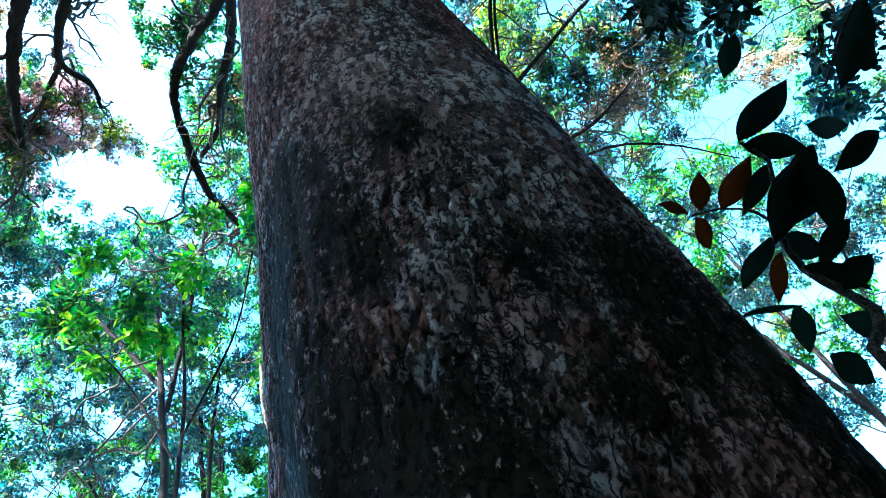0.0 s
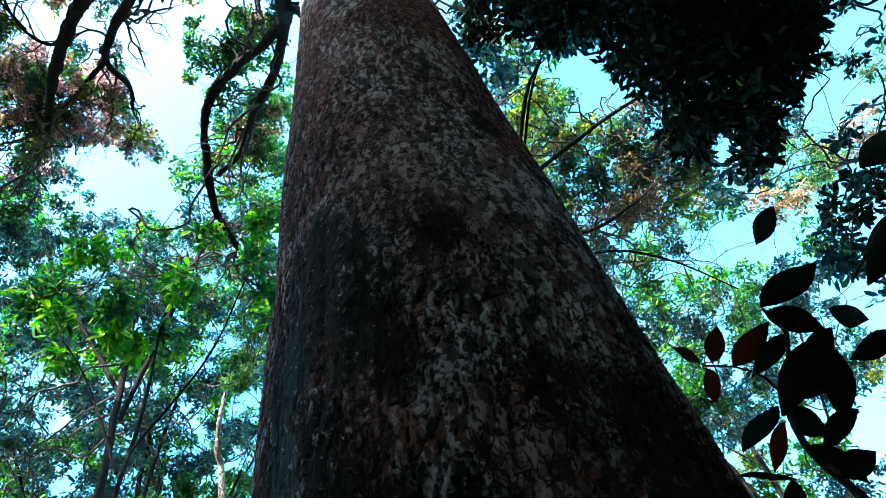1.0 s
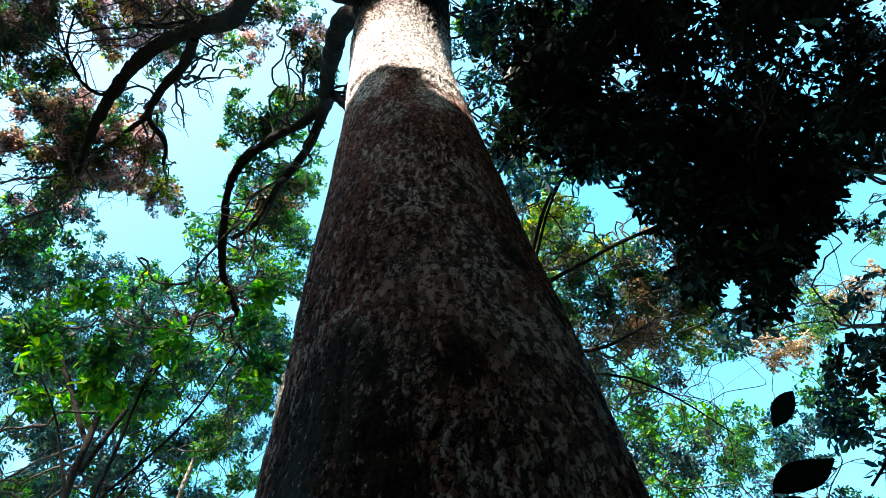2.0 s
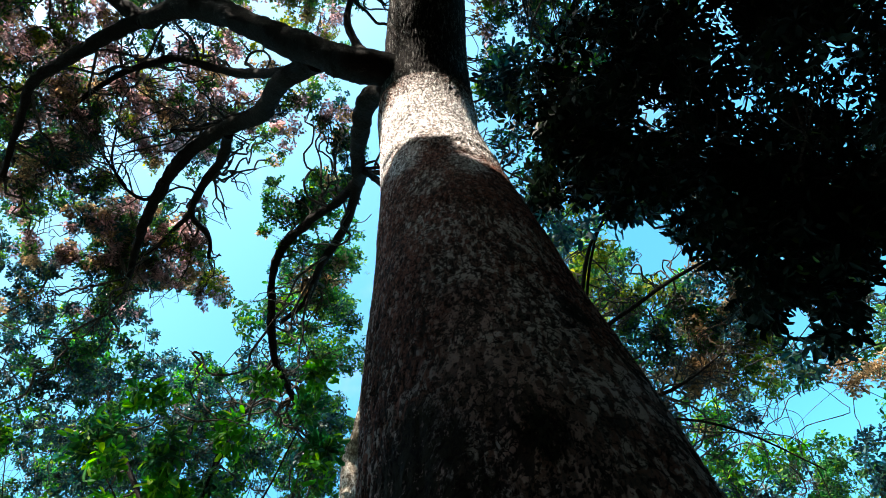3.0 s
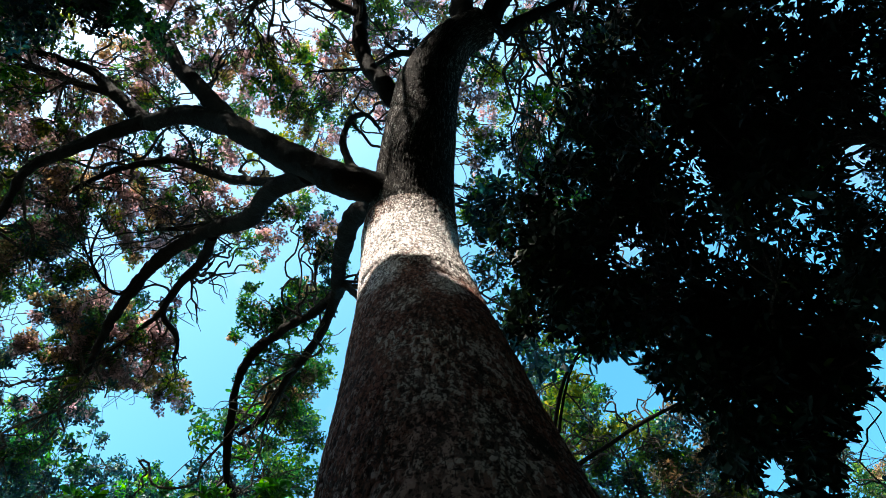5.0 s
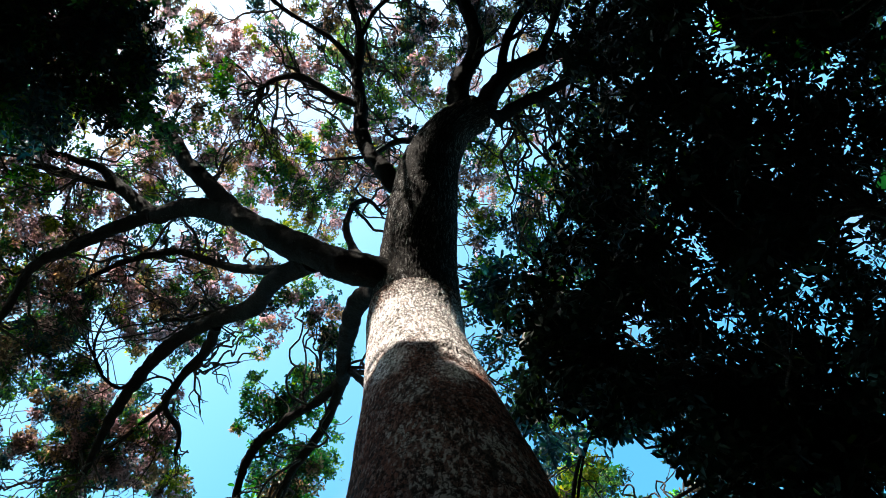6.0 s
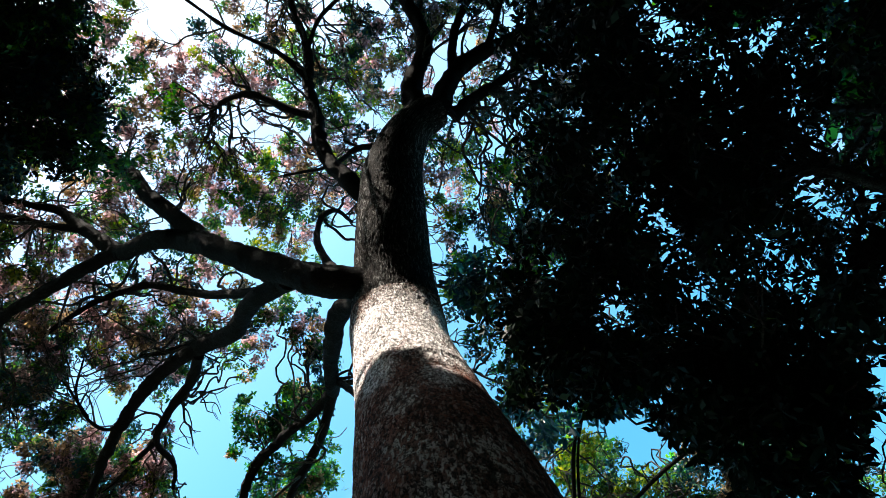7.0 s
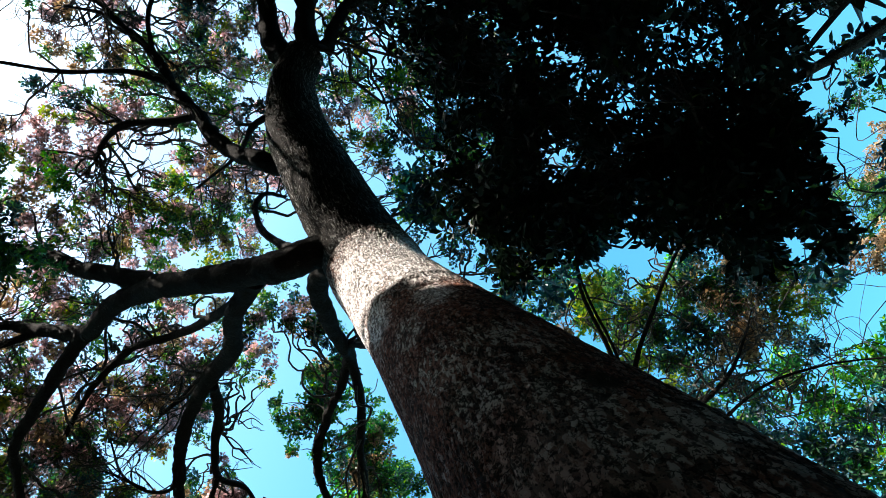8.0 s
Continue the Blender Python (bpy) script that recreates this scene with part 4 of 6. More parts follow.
SPRAY_3 = [(-7.2, -5.0, 13.6, 0.85), (-1.8, -5.2, 14.1, 0.74), (0.2, -5.7, 14.5, 0.81), (3.3, -5.5, 13.8, 0.70), (-8.2, -2.3, 14.6, 0.67), (-5.5, -3.7, 15.4, 0.73), (-2.5, -4.3, 15.4, 0.59), (3.1, -3.5, 14.4, 0.63), (-4.4, -0.2, 13.5, 0.53), (1.9, -0.4, 15.5, 0.62), (-2.1, -0.2, 14.2, 0.71), (2.8, 0.9, 14.6, 0.57), (-1.9, -6.8, 15.3, 0.74), (-5.6, -0.2, 15.4, 0.75), (1.5, -5.7, 13.4, 0.57), (2.0, -1.6, 16.8, 0.85), (3.6, -1.9, 15.6, 0.82), (-6.2, -4.6, 15.2, 0.76), (-1.4, -3.5, 16.3, 0.78), (0.4, -5.6, 16.0, 0.90), (-4.7, -1.0, 13.7, 0.63), (-6.8, -0.2, 14.7, 0.83)]
for some in (SPRAY_1, SPRAY_2, SPRAY_3):
    for x, y, z, r in some:
        crown.pad(x, y, z, r, 150 * r * r, 10, 0.072, 0.041, MIXED, 0.6, gap=0.13)
SPRAY_4 = [(-4.9, 7.8, 14.6, 0.88), (-7.0, 4.8, 12.1, 0.73), (-8.9, 6.9, 12.7, 0.59), (-8.1, 5.3, 10.0, 0.52), (-7.6, 7.3, 12.8, 0.80), (-7.0, 4.7, 14.4, 0.68), (-4.1, 9.0, 13.6, 0.76), (-7.4, 5.1, 11.4, 0.71), (-9.0, 2.1, 14.6, 0.85), (-3.5, 6.1, 12.6, 0.50), (-3.9, 7.9, 14.6, 0.62), (-7.8, 3.8, 12.8, 0.56), (-6.2, 5.3, 15.4, 0.73), (-10.0, 3.0, 13.9, 0.66), (-9.0, 1.3, 14.6, 0.83), (-5.7, 3.7, 13.3, 0.58), (-8.8, 4.2, 12.8, 0.78), (-6.8, 6.2, 11.8, 0.68), (-10.3, 3.7, 13.3, 0.83), (-8.7, 2.9, 13.4, 0.63), (-9.1, 6.6, 11.8, 0.83), (-6.1, 8.3, 13.4, 0.81)]
SPRAY_5 = [(-4.3, 7.0, 11.2, 0.48), (-6.3, 1.2, 13.4, 0.73), (-10.1, 5.9, 12.7, 0.72), (-3.3, 5.3, 15.4, 0.84), (-6.8, 7.1, 13.5, 0.73), (-8.2, 2.5, 14.9, 0.76), (-7.5, 3.2, 12.7, 0.65), (-5.5, 2.6, 13.4, 0.57), (-7.2, 4.7, 11.9, 0.60), (-6.0, 2.9, 12.6, 0.53), (-9.3, 4.9, 12.8, 0.69), (-9.0, 6.0, 12.5, 0.79), (-6.9, 8.1, 13.1, 0.64), (-4.5, 1.8, 14.5, 0.67), (-3.9, 5.5, 14.9, 0.60), (-6.9, 4.5, 12.6, 0.52), (-8.5, 0.8, 12.8, 0.56), (-5.2, 6.5, 12.2, 0.74), (-8.8, 2.0, 12.9, 0.58), (-8.8, 3.9, 11.1, 0.75), (-7.3, 1.3, 14.2, 0.61), (-6.7, 2.9, 14.1, 0.65)]
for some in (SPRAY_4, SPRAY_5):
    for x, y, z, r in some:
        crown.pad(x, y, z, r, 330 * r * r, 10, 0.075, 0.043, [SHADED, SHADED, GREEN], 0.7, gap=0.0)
for x, y, z, r in ((-0.6, -3.0, 14.1, 0.9), (0.2, -3.2, 14.3, 0.9), (-0.6, -2.2, 13.2, 0.8)):
    crown.pad(x, y, z, r, 300 * r * r, 10, 0.072, 0.041, CROWN, 0.6, gap=0.1)
for x, y, z, r in [(-1.8, 3.6, 13.5, 0.36), (-2.1, 4.6, 13.6, 0.47), (-2.4, 5.5, 13.1, 0.49), (-2.8, 6.1, 12.7, 0.49), (-3.1, 7.2, 12.5, 0.55), (-3.7, 8.3, 12.2, 0.63), (-4.0, 9.0, 11.4, 0.70), (-2.7, 5.1, 13.8, 0.43), (-2.2, 5.0, 12.9, 0.43), (-2.8, 5.9, 12.9, 0.49), (-2.3, 6.3, 12.8, 0.45), (-3.2, 6.9, 12.8, 0.55), (-2.8, 7.7, 12.4, 0.55), (-3.7, 7.8, 12.6, 0.63), (-2.0, 4.3, 13.3, 0.32), (-3.2, 8.5, 12.2, 0.63)]:
    crown.pad(x, y, z, r, 390 * r * r, 10, 0.075, 0.043, [GREEN, CROWN, GREEN], 0.8, gap=-0.05)
for x, y, z, r in [(1.7, -0.5, 9.7, 0.19), (1.8, 0.7, 9.3, 0.18), (1.7, -2.8, 11.3, 0.27), (-2.9, -2.6, 12.4, 0.34), (-5.4, -1.2, 11.4, 0.32), (-3.1, -2.4, 12.4, 0.24), (-2.4, -1.0, 12.7, 0.20), (-1.7, -1.6, 13.0, 0.23)]:
    crown.pad(x, y, z, r, 190 * r * r, 9, 0.095, 0.046, FRESH, 0.7, gap=0.1)
for gx in np.arange(-7.6, 3.3, 0.56):               # tufts that close the crown between the larger sprays
    for gy in np.arange(-7.4, 4.5, 0.56):
        x, y = gx + rng.uniform(-0.25, 0.25), gy + rng.uniform(-0.25, 0.25)
        south = 4.4 if x < -3.2 else 1.7 if x < -0.5 else 0.1
        thin = 0.35 if (x > -4.5 and y < -4.0) or y < -5.2 else -0.2
        if y < south and value_noise(np.array([[x * 0.9, y * 0.9, 3.0]]), 77)[0] > thin:
            hue = value_noise(np.array([[x * 0.55, y * 0.55, 9.0]]), 78)[0]
            kinds = [CROWN, OLIVE, SHADED, CROWN] if hue > 0.28 else [PINK, PINK, RUST, PINK, CROWN] if hue > -0.2 else [PINK, RUST, SHADED, CROWN]
            crown.pad(x, y, rng.uniform(12.2, 13.6) - 0.07 * abs(x + 1), 0.36, 30, 10, 0.070, 0.042, kinds, 0.8, gap=-1, twigs=1)
EDGE_GREEN = [(-2.7, 2.2, 12.1), (-2.0, 2.3, 12.1), (-2.4, 2.7, 12.1), (-1.8, 2.6, 12.1), (-3.0, 2.6, 12.1), (-1.5, 2.2, 12.1), (-2.4, 3.2, 12.1), (-2.7, 3.5, 12.1), (-2.0, 3.6, 12.1), (-2.8, 4.4, 12.1), (-2.4, 4.1, 12.1), (-2.1, 4.7, 12.1), (-2.8, 5.0, 12.1), (-2.1, 5.6, 12.1), (-2.7, 5.6, 12.1)]
EDGE_PINK = [(-5.5, 1.7, 12.2), (-5.3, 2.2, 12.2), (-5.0, 2.5, 12.2), (-4.7, 2.9, 12.2), (-4.4, 3.3, 12.2), (-4.2, 3.8, 12.2), (-4.5, 4.1, 12.2), (-4.8, 3.4, 12.2), (-5.2, 3.0, 12.2), (-5.6, 2.7, 12.2), (-6.0, 2.5, 12.2), (-4.3, 2.9, 12.2), (-6.6, 2.9, 12.2), (-7.0, 2.5, 12.2), (-5.1, 3.7, 12.2), (-5.6, 3.6, 12.2), (-5.9, 3.2, 12.2)]
EDGE_PALE = [(-4.8, 1.1, 12.4), (-4.5, 1.4, 12.4), (-4.0, 1.0, 12.4), (-3.5, 1.0, 12.4), (-3.1, 1.0, 12.4), (-2.1, 1.1, 12.4), (-1.8, 1.4, 12.4), (-1.4, 1.4, 12.4), (-2.5, 0.9, 12.4), (-4.3, 0.8, 12.4), (-4.8, 0.7, 12.4), (-1.7, 1.9, 12.4)]
for some, kinds in ((EDGE_GREEN, [GREEN, CROWN, GREEN, SHADED, GREEN]), (EDGE_PINK, [PINK, PINK, RUST, PINK, CROWN, OLIVE]), (EDGE_PALE, [PINK, PINK, RUST, CROWN])):
    for x, y, z in some:                             # dense tufts along the edges of the openings
        crown.pad(x, y, z, 0.3, 42, 10, 0.068, 0.04, kinds, 0.8, gap=-1, twigs=1)
crown.make(tree, TWIG_BARK, "small leaves, green mixed with pinkish-brown young ones")


# ---- the trees around ----
def forest_tree(name, label, stem, limbs, pads, bark, mats, clusters, per, length, width, gap=0.0, fine=False, flat=0.7, group="trees around", twigs=4):
    x, y, z, r = stem[0]
    e = empty(name, x, y, 0, label, "tree", group)
    part("trunk", tube(stem, 14, 0.2, 0.1, len(pads)), bark, e)
    for k, p in enumerate(limbs):
        part("limb", tube(p, 10, 0.2, 0.12, k), bark, e)
    f = Foliage([stem[-2:]] + limbs)
    for k, (px, py, pz, pr) in enumerate(pads):
        f.pad(px, py, pz, pr, clusters * pr * pr, per, length, width, mats[k % len(mats)], flat, fine, gap, twigs)
    f.make(e, TWIG_BARK)
    return e


# further sprays of leaves: x, y, z, radius
LEFT_FILL = []
LEFT_FILL.append([(-11.2, 10.2, 10.4, 0.91), (-7.9, 14.1, 13.5, 1.03), (-8.7, 9.4, 11.7, 0.94), (-8.7, 8.9, 9.1, 0.68), (-12.4, 6.3, 17.2, 0.95), (-10.9, 5.9, 14.6, 0.91), (-7.0, 14.6, 11.7, 0.84), (-6.5, 10.4, 19.2, 1.16), (-9.4, 11.5, 9.7, 0.98), (-5.8, 12.4, 17.4, 1.07), (-8.9, 7.1, 10.2, 0.64), (-8.7, 6.7, 12.7, 0.80), (-12.9, 11.4, 14.8, 1.23), (-8.9, 9.6, 8.8, 0.81), (-10.2, 9.6, 19.8, 1.33), (-10.8, 10.6, 16.3, 1.20), (-9.6, 12.3, 13.2, 1.11), (-5.5, 11.7, 15.3, 1.00), (-6.5, 11.0, 15.0, 0.93), (-11.3, 8.4, 13.8, 1.11), (-6.8, 8.2, 10.9, 0.58), (-5.9, 11.1, 19.6, 1.26)])
LEFT_FILL.append([(-7.7, 11.3, 9.5, 0.74), (-9.9, 15.2, 13.8, 0.90), (-10.7, 6.3, 17.2, 1.12), (-6.1, 16.1, 12.3, 1.03), (-7.6, 6.3, 16.7, 0.99), (-6.1, 8.2, 11.9, 0.84), (-10.4, 14.3, 12.3, 1.01), (-8.5, 8.1, 9.7, 0.69), (-8.5, 17.7, 12.2, 1.06), (-4.7, 10.2, 12.1, 0.79), (-5.6, 15.0, 10.4, 1.11), (-5.6, 9.7, 15.0, 0.77), (-9.0, 5.7, 13.6, 0.79), (-7.0, 9.9, 11.0, 0.84), (-8.9, 11.2, 10.3, 0.97), (-9.9, 11.9, 16.2, 1.08), (-8.8, 9.3, 15.2, 0.90), (-13.0, 10.8, 13.0, 1.01), (-6.9, 15.7, 14.0, 1.08), (-9.5, 7.9, 12.5, 0.85), (-5.8, 7.1, 12.7, 0.79), (-8.7, 5.8, 11.4, 0.65)])
LEFT_FILL.append([(-8.2, 8.9, 10.4, 0.88), (-7.3, 13.1, 9.7, 0.76), (-8.4, 9.0, 18.0, 1.12), (-11.0, 8.1, 18.3, 1.11), (-3.4, 7.0, 15.5, 0.78), (-10.7, 6.8, 19.0, 1.06), (-10.1, 9.7, 9.0, 0.86), (-4.1, 5.6, 14.0, 0.73), (-8.9, 8.1, 14.1, 0.86)])
RIGHT_FILL = []
RIGHT_FILL.append([(9.2, 15.2, 7.8, 1.09), (5.4, 13.3, 17.7, 1.02), (2.3, 4.9, 14.0, 0.59), (4.2, 13.9, 10.3, 0.72), (8.6, 6.2, 14.8, 0.81), (10.0, 12.8, 11.2, 1.10), (3.8, 12.0, 14.0, 0.91), (4.6, 6.9, 18.7, 0.92), (4.3, 10.3, 11.4, 0.91), (9.3, 17.1, 10.8, 1.06), (6.4, 19.1, 9.3, 1.08), (5.4, 16.9, 13.2, 1.15), (3.5, 11.1, 15.6, 0.92), (3.9, 18.2, 13.0, 1.28), (6.5, 11.6, 12.0, 0.89), (3.2, 12.1, 7.5, 0.82), (1.5, 16.5, 10.3, 1.11), (8.4, 7.0, 17.7, 1.22), (4.2, 8.2, 10.9, 0.71), (7.5, 9.8, 19.3, 0.98), (0.9, 12.2, 7.7, 0.79), (2.3, 9.4, 11.5, 0.63)])
RIGHT_FILL.append([(2.6, 10.2, 10.2, 0.65), (5.5, 12.1, 11.2, 0.85), (10.1, 11.1, 12.5, 1.09), (5.9, 10.0, 9.4, 0.63), (3.9, 8.8, 16.2, 0.92), (5.8, 16.7, 10.1, 1.07), (0.7, 15.0, 15.6, 1.15), (6.4, 14.5, 7.3, 1.02), (7.5, 10.9, 13.0, 1.10), (3.1, 13.6, 11.8, 0.82), (4.8, 11.2, 17.8, 0.92), (2.0, 7.6, 12.1, 0.76), (9.8, 12.2, 11.3, 0.89), (-0.3, 14.3, 8.5, 0.76), (7.7, 9.3, 10.5, 0.77), (3.6, 10.3, 9.7, 0.79), (5.6, 12.4, 10.3, 1.02), (2.3, 17.2, 10.4, 1.07), (9.5, 15.4, 9.4, 1.19), (11.2, 9.3, 16.8, 1.09), (10.7, 9.1, 11.5, 0.80), (3.1, 10.1, 20.0, 1.03)])
RIGHT_FILL.append([(10.0, 5.3, 12.7, 0.71), (9.2, 10.9, 9.1, 0.83), (8.0, 7.1, 12.0, 0.91), (6.0, 8.5, 15.8, 1.08), (11.4, 8.5, 14.8, 1.02), (5.1, 10.4, 8.6, 0.59), (8.3, 13.6, 11.4, 1.16), (7.3, 10.9, 11.9, 0.89), (4.5, 8.6, 18.6, 1.19), (2.8, 17.1, 13.9, 1.27), (8.6, 9.7, 17.3, 1.16), (6.7, 7.1, 10.5, 0.68), (1.4, 8.5, 12.5, 0.71), (7.4, 7.5, 15.1, 0.91), (1.1, 7.9, 13.7, 0.81), (7.1, 15.6, 10.4, 1.19), (11.7, 9.9, 15.4, 0.97), (9.1, 5.8, 14.9, 0.83), (10.2, 8.1, 12.0, 0.96), (0.8, 11.0, 14.1, 0.74), (5.6, 7.2, 11.2, 0.65), (9.7, 13.1, 13.5, 1.00)])

forest_tree("broadleaf_tree", "young broadleaf tree with fresh green rosettes of large leaves",
            [(-4.6, 6.4, 0, 0.055), (-4.5, 6.3, 4, 0.04), (-4.2, 6.1, 7.5, 0.028), (-4.0, 5.6, 9.6, 0.018)],
            [[(-4.2, 6.1, 7.3, 0.02), (-3.3, 5.9, 8.6, 0.016), (-2.7, 5.4, 9.6, 0.01)], [(-4.3, 6.1, 7.0, 0.022), (-5.2, 6.0, 8.8, 0.016), (-6.0, 5.7, 10, 0.01)]],
            ([(-2.4, 4.8, 10.0, 0.45), (-2.7, 5.3, 9.6, 0.54), (-3.5, 5.1, 10.1, 0.52), (-3.9, 5.6, 9.6, 0.57), (-4.8, 5.4, 9.9, 0.60), (-5.1, 4.8, 10.1, 0.38), (-4.7, 6.1, 9.4, 0.50), (-3.8, 6.0, 9.3, 0.43), (-5.7, 5.8, 9.7, 0.52), (-2.7, 5.9, 9.2, 0.41), (-6.2, 5.5, 10.3, 0.60)]), SHADED_LIMB_BARK, [FRESH, GREEN, FRESH], 85, 8, 0.19, 0.085, -0.05)
forest_tree("tall_tree", "tall slender forest tree in full leaf",
            [(-6.0, 8.6, 0, 0.10), (-5.9, 8.5, 6, 0.085), (-6.1, 8.0, 11, 0.06), (-6.3, 7.4, 15, 0.05)],
            [[(-6.0, 8.2, 10, 0.05), (-5.0, 7.4, 12.5, 0.04), (-4.2, 6.6, 14.2, 0.03)], [(-6.1, 8.1, 10.6, 0.05), (-7.4, 7.3, 12.8, 0.05), (-8.3, 6.8, 14.6, 0.03)]],
            [(-8.5, 6.5, 14.9, 1.15), (-7.4, 6.9, 15.3, 0.92), (-6.7, 7.8, 15.2, 0.77), (-7.9, 6.1, 15.4, 0.69), (-4.3, 6.3, 14.5, 0.61), (-3.3, 6.0, 13.8, 0.70), (-4.7, 5.7, 14.7, 0.38), (-8.8, 7.2, 14.2, 1.23), (-6.8, 8.2, 14.9, 1.07), (-5.6, 9.2, 14.8, 1.23), (-5.0, 7.3, 14.9, 0.87)] + LEFT_FILL[0], SHADED_LIMB_BARK, [GREEN, SHADED, FRESH], 82, 9, 0.125, 0.064, 0.06)
forest_tree("tall_tree", "forest tree with a broad low crown of green leaves",
            [(-7.6, 12.5, 0, 0.13), (-7.5, 12.4, 5, 0.11), (-7.6, 12.2, 9, 0.08), (-7.6, 11.8, 13, 0.05)],
            [[(-7.5, 12.3, 6, 0.06), (-6.3, 12.6, 9, 0.045), (-5.5, 12.8, 12, 0.03)], [(-7.5, 12.3, 7, 0.06), (-9.2, 11.6, 10, 0.045), (-10.4, 10.5, 12.8, 0.03)],
             [(-7.5, 12.3, 8, 0.07), (-7.2, 11.6, 11, 0.05), (-6.6, 11, 13.5, 0.03)]],
            [(-9.3, 9.0, 14.1, 1.14), (-8.3, 10.1, 13.9, 1.22), (-7.0, 10.9, 14.1, 1.38), (-5.7, 11.4, 14.3, 1.22), (-8.0, 11.6, 12.8, 1.38), (-6.6, 12.4, 12.8, 1.54), (-5.7, 13.5, 12.0, 1.46), (-7.4, 13.0, 11.5, 1.62), (-9.9, 13.2, 12.9, 1.62), (-11.0, 12.1, 13.0, 1.44), (-10.4, 8.0, 13.9, 1.62), (-8.5, 13.2, 10.4, 1.79), (-6.2, 14.3, 10.5, 1.79), (-11.2, 13.2, 11.6, 1.99), (-12.1, 11.1, 13.0, 2.17), (-9.5, 11.1, 13.8, 0.77)] + LEFT_FILL[1] + LEFT_FILL[2], SHADED_LIMB_BARK, [GREEN, FRESH, SHADED], 58, 9, 0.14, 0.07, 0.06)
forest_tree("tall_tree", "small-leaved green tree standing behind the others, bluish shade painted into its leaves",
            [(-9.0, 15.5, 0, 0.14), (-8.9, 15.3, 6, 0.11), (-8.6, 14.6, 10, 0.08), (-8.2, 13.8, 13.5, 0.05)],
            [[(-8.8, 15.0, 8, 0.06), (-7.0, 14.6, 11, 0.04), (-5.6, 14, 13.5, 0.03)], [(-8.8, 15.0, 7, 0.06), (-6.6, 15.2, 8.5, 0.045), (-4.8, 15, 10.5, 0.03)], [(-8.8, 15.0, 8.5, 0.05), (-10.8, 14, 11, 0.04), (-12, 13, 13, 0.03)]],
            ([(-11.8, 13.6, 13.2, 0.84), (-4.9, 12.7, 15.3, 1.04), (-9.4, 13.9, 13.3, 0.82), (-8.1, 10.8, 14.9, 0.83), (-9.3, 9.1, 13.6, 0.74), (-6.8, 11.0, 15.4, 0.69), (-7.4, 10.8, 13.2, 0.81), (-9.4, 10.9, 16.1, 0.76), (-5.0, 13.7, 14.3, 0.92), (-6.5, 9.3, 14.6, 0.88), (-10.0, 12.9, 14.5, 0.88), (-6.1, 14.8, 13.2, 0.94), (-8.6, 9.8, 12.7, 0.87), (-8.5, 10.6, 13.5, 0.79), (-6.7, 13.6, 13.8, 0.71), (-12.1, 10.7, 16.4, 1.17), (-10.6, 10.0, 13.5, 0.85), (-7.3, 9.2, 14.9, 0.78), (-9.6, 10.3, 16.4, 0.96), (-10.7, 12.4, 14.3, 1.09)] + [(-5.9, 10.2, 16.0, 0.81), (-11.2, 9.4, 15.8, 0.79), (-4.7, 16.0, 13.9, 0.91), (-8.6, 14.0, 13.7, 0.99), (-7.1, 13.7, 12.7, 0.77), (-7.3, 10.9, 12.7, 0.81), (-9.8, 10.7, 11.9, 0.94), (-9.4, 12.1, 11.8, 0.98), (-6.4, 13.6, 17.5, 1.05), (-6.5, 10.8, 13.2, 0.71)]) + ([(-5.4, 11.2, 13.5, 0.77), (-5.0, 12.5, 17.0, 0.99), (-6.6, 14.8, 15.1, 1.01), (-3.8, 9.4, 15.6, 0.91), (-9.8, 8.2, 15.1, 0.60), (-7.2, 8.9, 15.1, 0.72), (-10.6, 6.7, 17.8, 0.88), (-5.6, 10.6, 17.6, 0.73), (-6.8, 8.9, 17.5, 0.81), (-8.3, 5.7, 16.3, 0.60), (-8.5, 9.6, 19.2, 0.92), (-10.1, 8.8, 17.9, 0.90), (-10.0, 10.7, 17.9, 0.89), (-6.2, 9.0, 16.0, 0.69), (-8.7, 6.7, 14.7, 0.59), (-3.4, 7.7, 11.5, 0.40), (-3.3, 8.4, 10.9, 0.42), (-3.5, 8.9, 10.3, 0.45), (-3.6, 9.4, 9.8, 0.47), (-3.0, 7.0, 11.5, 0.32)] + [(-4.2, 9.0, 11.4, 0.45), (-4.3, 9.8, 10.5, 0.48)]), SHADED_LIMB_BARK, [SHADED, SHADED, GREEN], 185, 9, 0.105, 0.058, -0.05)
EDGE_RIGHT = [(2.2, 3.9), (2.3, 4.6), (2.6, 4.2), (2.8, 4.9), (3.1, 4.9), (3.3, 4.6), (2.0, 4.3), (3.6, 5.0), (2.6, 5.4), (3.1, 5.6), (3.7, 5.6), (4.1, 5.1), (4.2, 5.8), (3.4, 6.1), (3.9, 6.5), (4.5, 6.5), (4.9, 6.2), (5.2, 6.7), (4.7, 7.1), (4.2, 7.4), (3.7, 7.0)]
